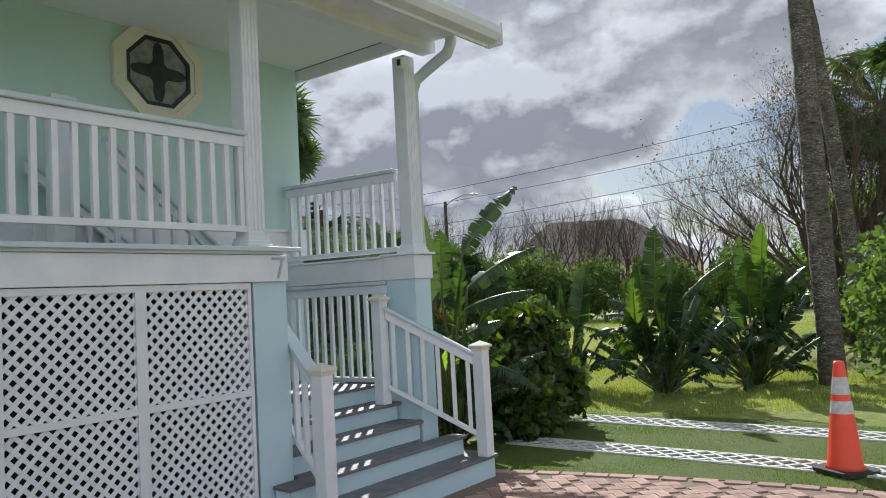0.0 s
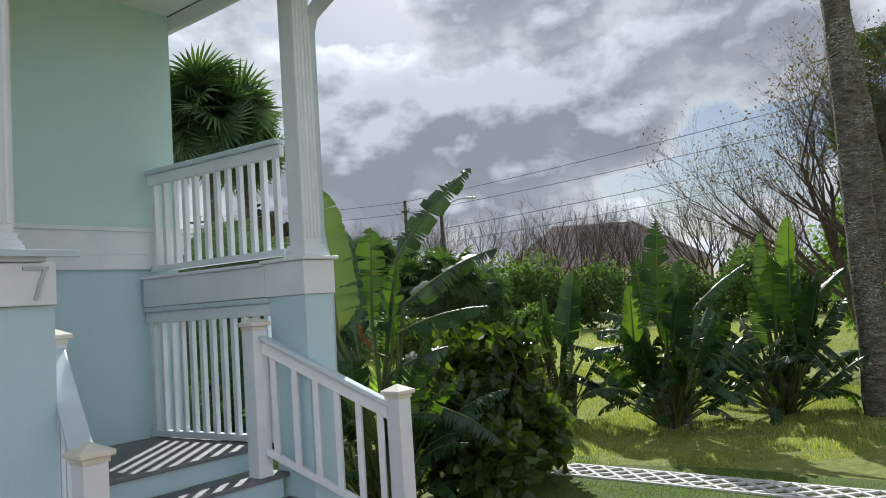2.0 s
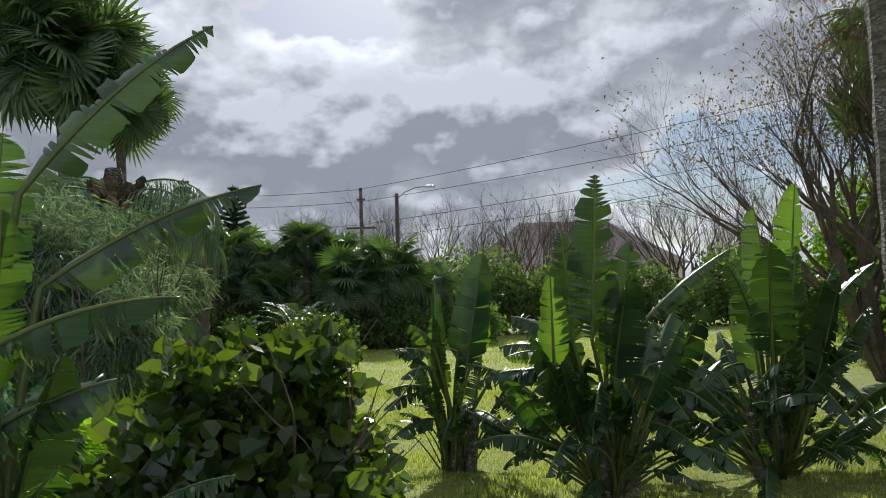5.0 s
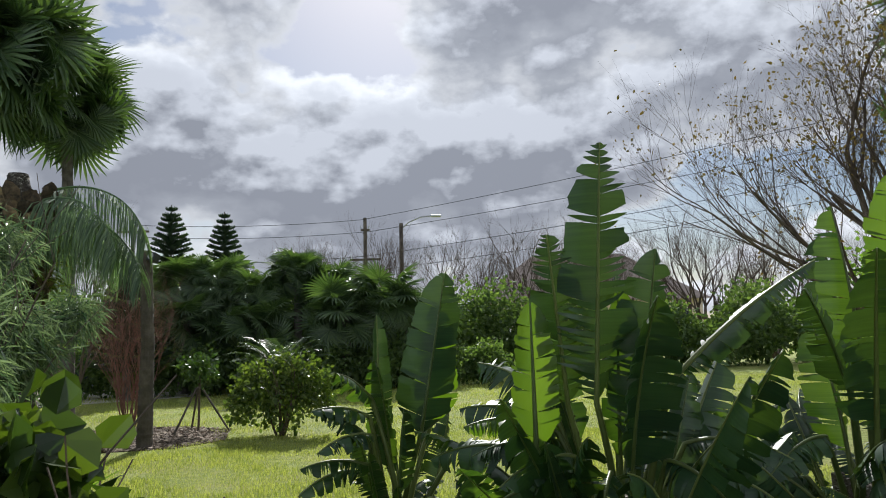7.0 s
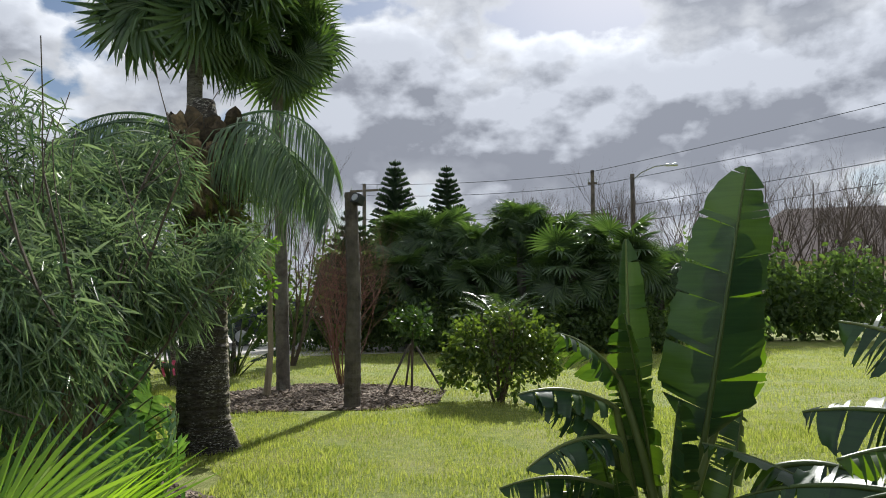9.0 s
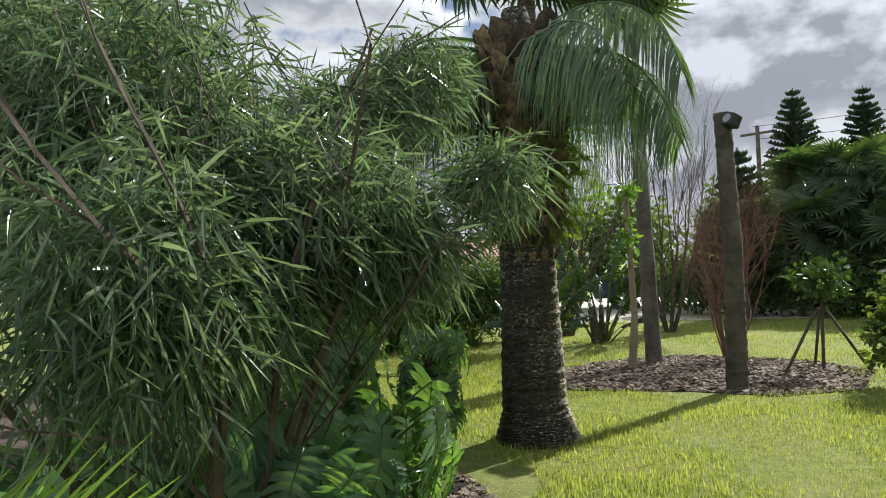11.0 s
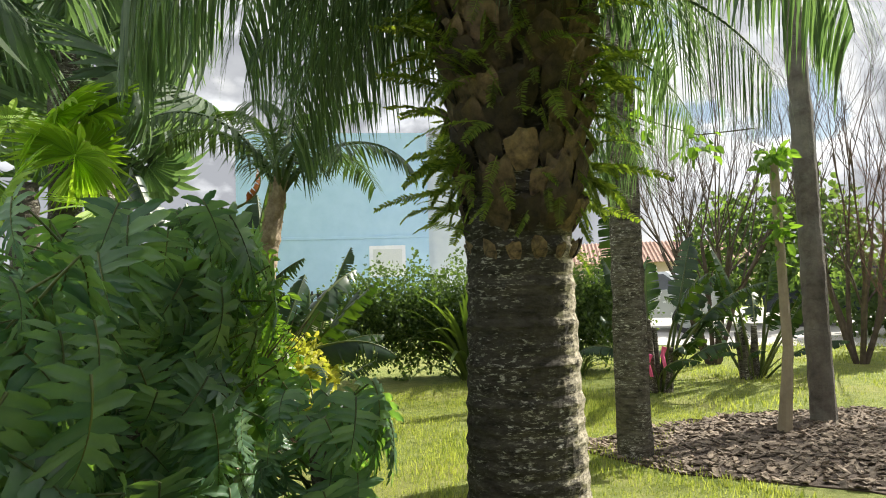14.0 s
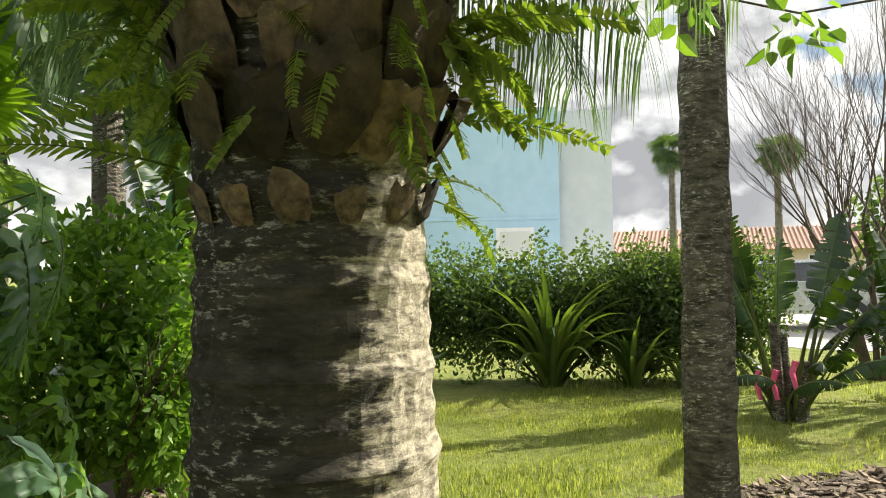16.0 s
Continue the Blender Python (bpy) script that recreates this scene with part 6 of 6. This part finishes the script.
def car(x, y, rz, paint, label):
    e = empty("car", x, y, 0, rz, label, "car", "parked cars")
    g = Geo()
    side = [(-2.1, 0.35), (-2.15, 0.75), (-1.9, 0.88), (-1.2, 0.95), (-0.6, 1.38), (0.9, 1.42), (1.5, 1.0), (2.1, 0.92), (2.18, 0.6), (2.1, 0.35)]
    k = len(side)
    for yy, sc in ((-0.85, 1.0), (0.85, 1.0)):
        g.v += [Vector((px, yy * (0.82 if pz > 1.1 else 1), pz)) for px, pz in side]
    g.f = [(i, (i + 1) % k, k + (i + 1) % k, k + i) for i in range(k)] + [tuple(range(k)), tuple(reversed(range(k, 2 * k)))]
    put("body", g.made("body", paint), e)
    for yy in (-0.86, 0.86):
        w = Geo()
        w.v = [Vector((px, yy * (0.86 if pz > 1.1 else 0.985), pz)) for px, pz in ((-1.1, 0.98), (-0.58, 1.33), (0.86, 1.36), (1.35, 1.0))]
        w.f = [(0, 1, 2, 3)]
        put("side_window", w.made("side_window", GLASS), e)
        for xx in (-1.35, 1.35):
            wh = put("wheel", Geo().tube([(xx, yy - 0.09, 0.32), (xx, yy + 0.09, 0.32)], 0.32, 18).made("wheel", RUBBER), e)
            put("rim", Geo().tube([(xx, yy - 0.095, 0.32), (xx, yy + 0.095, 0.32)], 0.2, 14).made("rim", STEEL), wh)
    return e


car(-13.5, 27.0, 35, CARPAINT, "silver parked car on the street")
car(-10.5, 31.5, 35, surface("dark_car_paint", (0.03, 0.04, 0.06), (0.05, 0.06, 0.08), 2.0, 0.25, 0.0, 20), "dark parked car on the street")


# ---- grass ----
def blades(name, n, seed, region, keep, size, mat, label, lean=0.5, wide=0.12):
    r = np.random.default_rng(seed)
    x = r.uniform(region[0], region[1], n)
    y = r.uniform(region[2], region[3], n)
    ok = keep(x, y) & ((np.sin(2.6 * x + 1.7 * np.sin(1.9 * y)) * np.sin(3.0 * y + 1.5 * np.sin(2.2 * x)) > -0.62) | (r.random(n) < 0.45))
    x, y = x[ok], y[ok]
    n = len(x)
    h = size * (0.5 + r.random(n))
    patch = np.sin(1.7 * x + 0.9 * np.sin(2.3 * y)) * np.sin(2.1 * y + 1.1 * np.sin(1.3 * x)) + 0.5 * np.sin(5.1 * x + 2 * np.sin(3.1 * y)) * np.sin(4.3 * y)
    h = h * (0.75 + 0.3 * np.clip(patch, -1, 1))
    a = r.uniform(0, 2 * math.pi, n)
    b = r.uniform(0, 2 * math.pi, n)
    w = h * wide
    base = np.stack([x, y, np.zeros(n)], 1)
    side = np.stack([np.cos(a) * w, np.sin(a) * w, np.zeros(n)], 1)
    tip = base + np.stack([np.cos(b) * h * lean * r.random(n), np.sin(b) * h * lean * r.random(n), h], 1)
    v = np.stack([base - side, base + side, tip], 1).reshape(-1, 3)
    f = np.arange(n * 3).reshape(-1, 3).tolist()
    return put(name, mesh_of(name, v, f, mat), None, None, label, "grass", "", "stuff")


cs, sn = math.cos(radians(HROT)), math.sin(radians(HROT))


def in_house(x, y):
    return (x - HX) * cs + (y - HY) * sn, -(x - HX) * sn + (y - HY) * cs


def on_lawn(x, y):
    u, n = in_house(x, y)
    bed = (np.hypot(x + 1.3, y - 12.8) < 1.1) | (np.hypot(x + 2.2, y - 14.1) < 0.75) | ((x < -2.5) & (y < 15.0 - (x + 2.5) * 0.32))
    chips_bed = (np.hypot((x + 3.1) / 1.6, (y - 19.4) / 1.6) < 1.0)
    return (u > 3.85) & ~bed & ~chips_bed & (x > -9 + (20 - y) * 0.3)


def on_turf(x, y):
    u, n = in_house(x, y)
    edge = np.interp(-n, [0.25, 0.9, 1.7, 2.65, 3.6], [0.55, 0.75, 0.95, 1.13, 1.2])
    strip = ((u > 1.56) & (u < 1.97)) | ((u > 3.0) & (u < 3.45))
    return (u > edge + 0.03) & (u < 3.8) & (n < 0.4) & (n > -4.6) & ~strip


blades("lawn_grass", 330000, 1, (-8.5, 6.5, 9.0, 19.5), on_lawn, 0.044, GRASS, "patchy green and straw lawn grass")
blades("far_lawn_grass", 170000, 2, (-9.0, 14.0, 19.0, 33.0), on_lawn, 0.05, GRASS, "sunlit lawn grass further off")
blades("turf_grass", 150000, 3, (-1, 5.5, 4.5, 11), on_turf, 0.024, TURF, "short dense turf pile", 0.7, 0.16)


# ---- grid paver strips ----
def strip(u0, u1, n0, n1, seed):
    e = empty("paver_strip", 0, 0, 0, 0, "white open grid pavers set in turf", "paving", "grid paver strips")
    e.matrix_world = HM
    w = (u1 - u0)
    g = Geo()
    cell = 0.105
    k = int((n0 - n1) / cell)
    bar = Geo().box((-0.016, -0.075, 0), (0.016, 0.075, 0.026))
    bm1 = bar.made("grid_bar", PAVER)
    cols = 4
    for i in range(k):
        for j in range(cols):
            c = (u0 + (j + 0.5) * w / cols, n0 - (i + 0.5) * cell)
            ang = 42 if (i + j) % 2 else -42
            if i < 36:
                put("grid_bar", bm1, e, pose(c[0], c[1], 0.0, 0, 0, ang))
            else:
                g.box((-0.016, -0.075, 0), (0.016, 0.075, 0.026), pose(c[0], c[1], 0.0, 0, 0, ang))
    tagged(put("grid_bars", g.made("grid_bars", PAVER), e), kind="stuff")
    for uu in (u0, u1):
        put("edge_bar", Geo().box((uu - 0.014, n1, 0), (uu + 0.014, n0, 0.024)).made("edge_bar", PAVER), e)


strip(1.58, 1.95, 0.25, -5.2, 1)
strip(3.02, 3.42, 0.25, -5.2, 2)


# ---- brick paving, herringbone ----
def paving():
    rng = random.Random(12)
    e = empty("brick_paving", 0, 0, 0, 0, "pinkish clay pavers in a herringbone pattern", "paving", "", "structure")
    e.matrix_world = HM
    L, W = 0.2, 0.1
    me = Geo().box((-L / 2 + 0.003, -W / 2 + 0.003, -0.03), (L / 2 - 0.003, W / 2 - 0.003, 0.016), None, 0.004).made("brick", BRICK)
    rest = Geo()
    spots = []
    for i in range(-60, 60):
        for j in range(-60, 60):
            # herringbone: pairs of bricks stepping along the diagonal
            for kind in (0, 1):
                x = (i * 0.1) + 0.0
                y = (j * 0.4) - (i * 0.1)
                c = (x + 0.1, y + 0.05, 0) if kind == 0 else (x + 0.05, y + 0.2, 90)
                spots.append(c)
    ang = 45
    ca, sa = math.cos(radians(ang)), math.sin(radians(ang))
    n = 0
    chosen = []
    for x, y, r in spots:
        u, v = x * ca - y * sa - 1.0, x * sa + y * ca - 2.0
        if not (-3.2 < u < 1.25 and -5.0 < v < -0.1):
            continue
        edge = np.interp(-v, [0.25, 0.9, 1.7, 2.65, 3.6, 7], [0.55, 0.75, 0.95, 1.13, 1.2, 1.2])
        if u > edge - 0.16 or (v > -0.48 and u < 0.45):
            continue
        chosen.append((u, v, r))
    chosen.sort(key=lambda c: (c[0] - 0.6) ** 2 + (c[1] + 1.8) ** 2)
    for k, (u, v, r) in enumerate(chosen):
        m = pose(u, v, rng.uniform(-0.002, 0.002), rng.uniform(-0.5, 0.5), rng.uniform(-0.5, 0.5), r + ang)
        if k < 300:
            put("brick", me, e, m)
        else:
            rest.box((-L / 2 + 0.003, -W / 2 + 0.003, -0.03), (L / 2 - 0.003, W / 2 - 0.003, 0.016), m)
    tagged(put("bricks", rest.made("bricks", BRICK), e), kind="stuff")
    # a soldier course along the turf edge
    for (a, b) in zip(EDGE, EDGE[1:4] + [EDGE[4]]):
        A, B = Vector((*a, 0)), Vector((*b, 0))
        k = max(1, int((B - A).length / 0.205))
        for i in range(k):
            p = A.lerp(B, (i + 0.5) / k)
            d = (B - A)
            put("edge_brick", me, e, pose(p.x - 0.06, p.y, 0.002, 0, 0, math.degrees(math.atan2(d.y, d.x))))


paving()
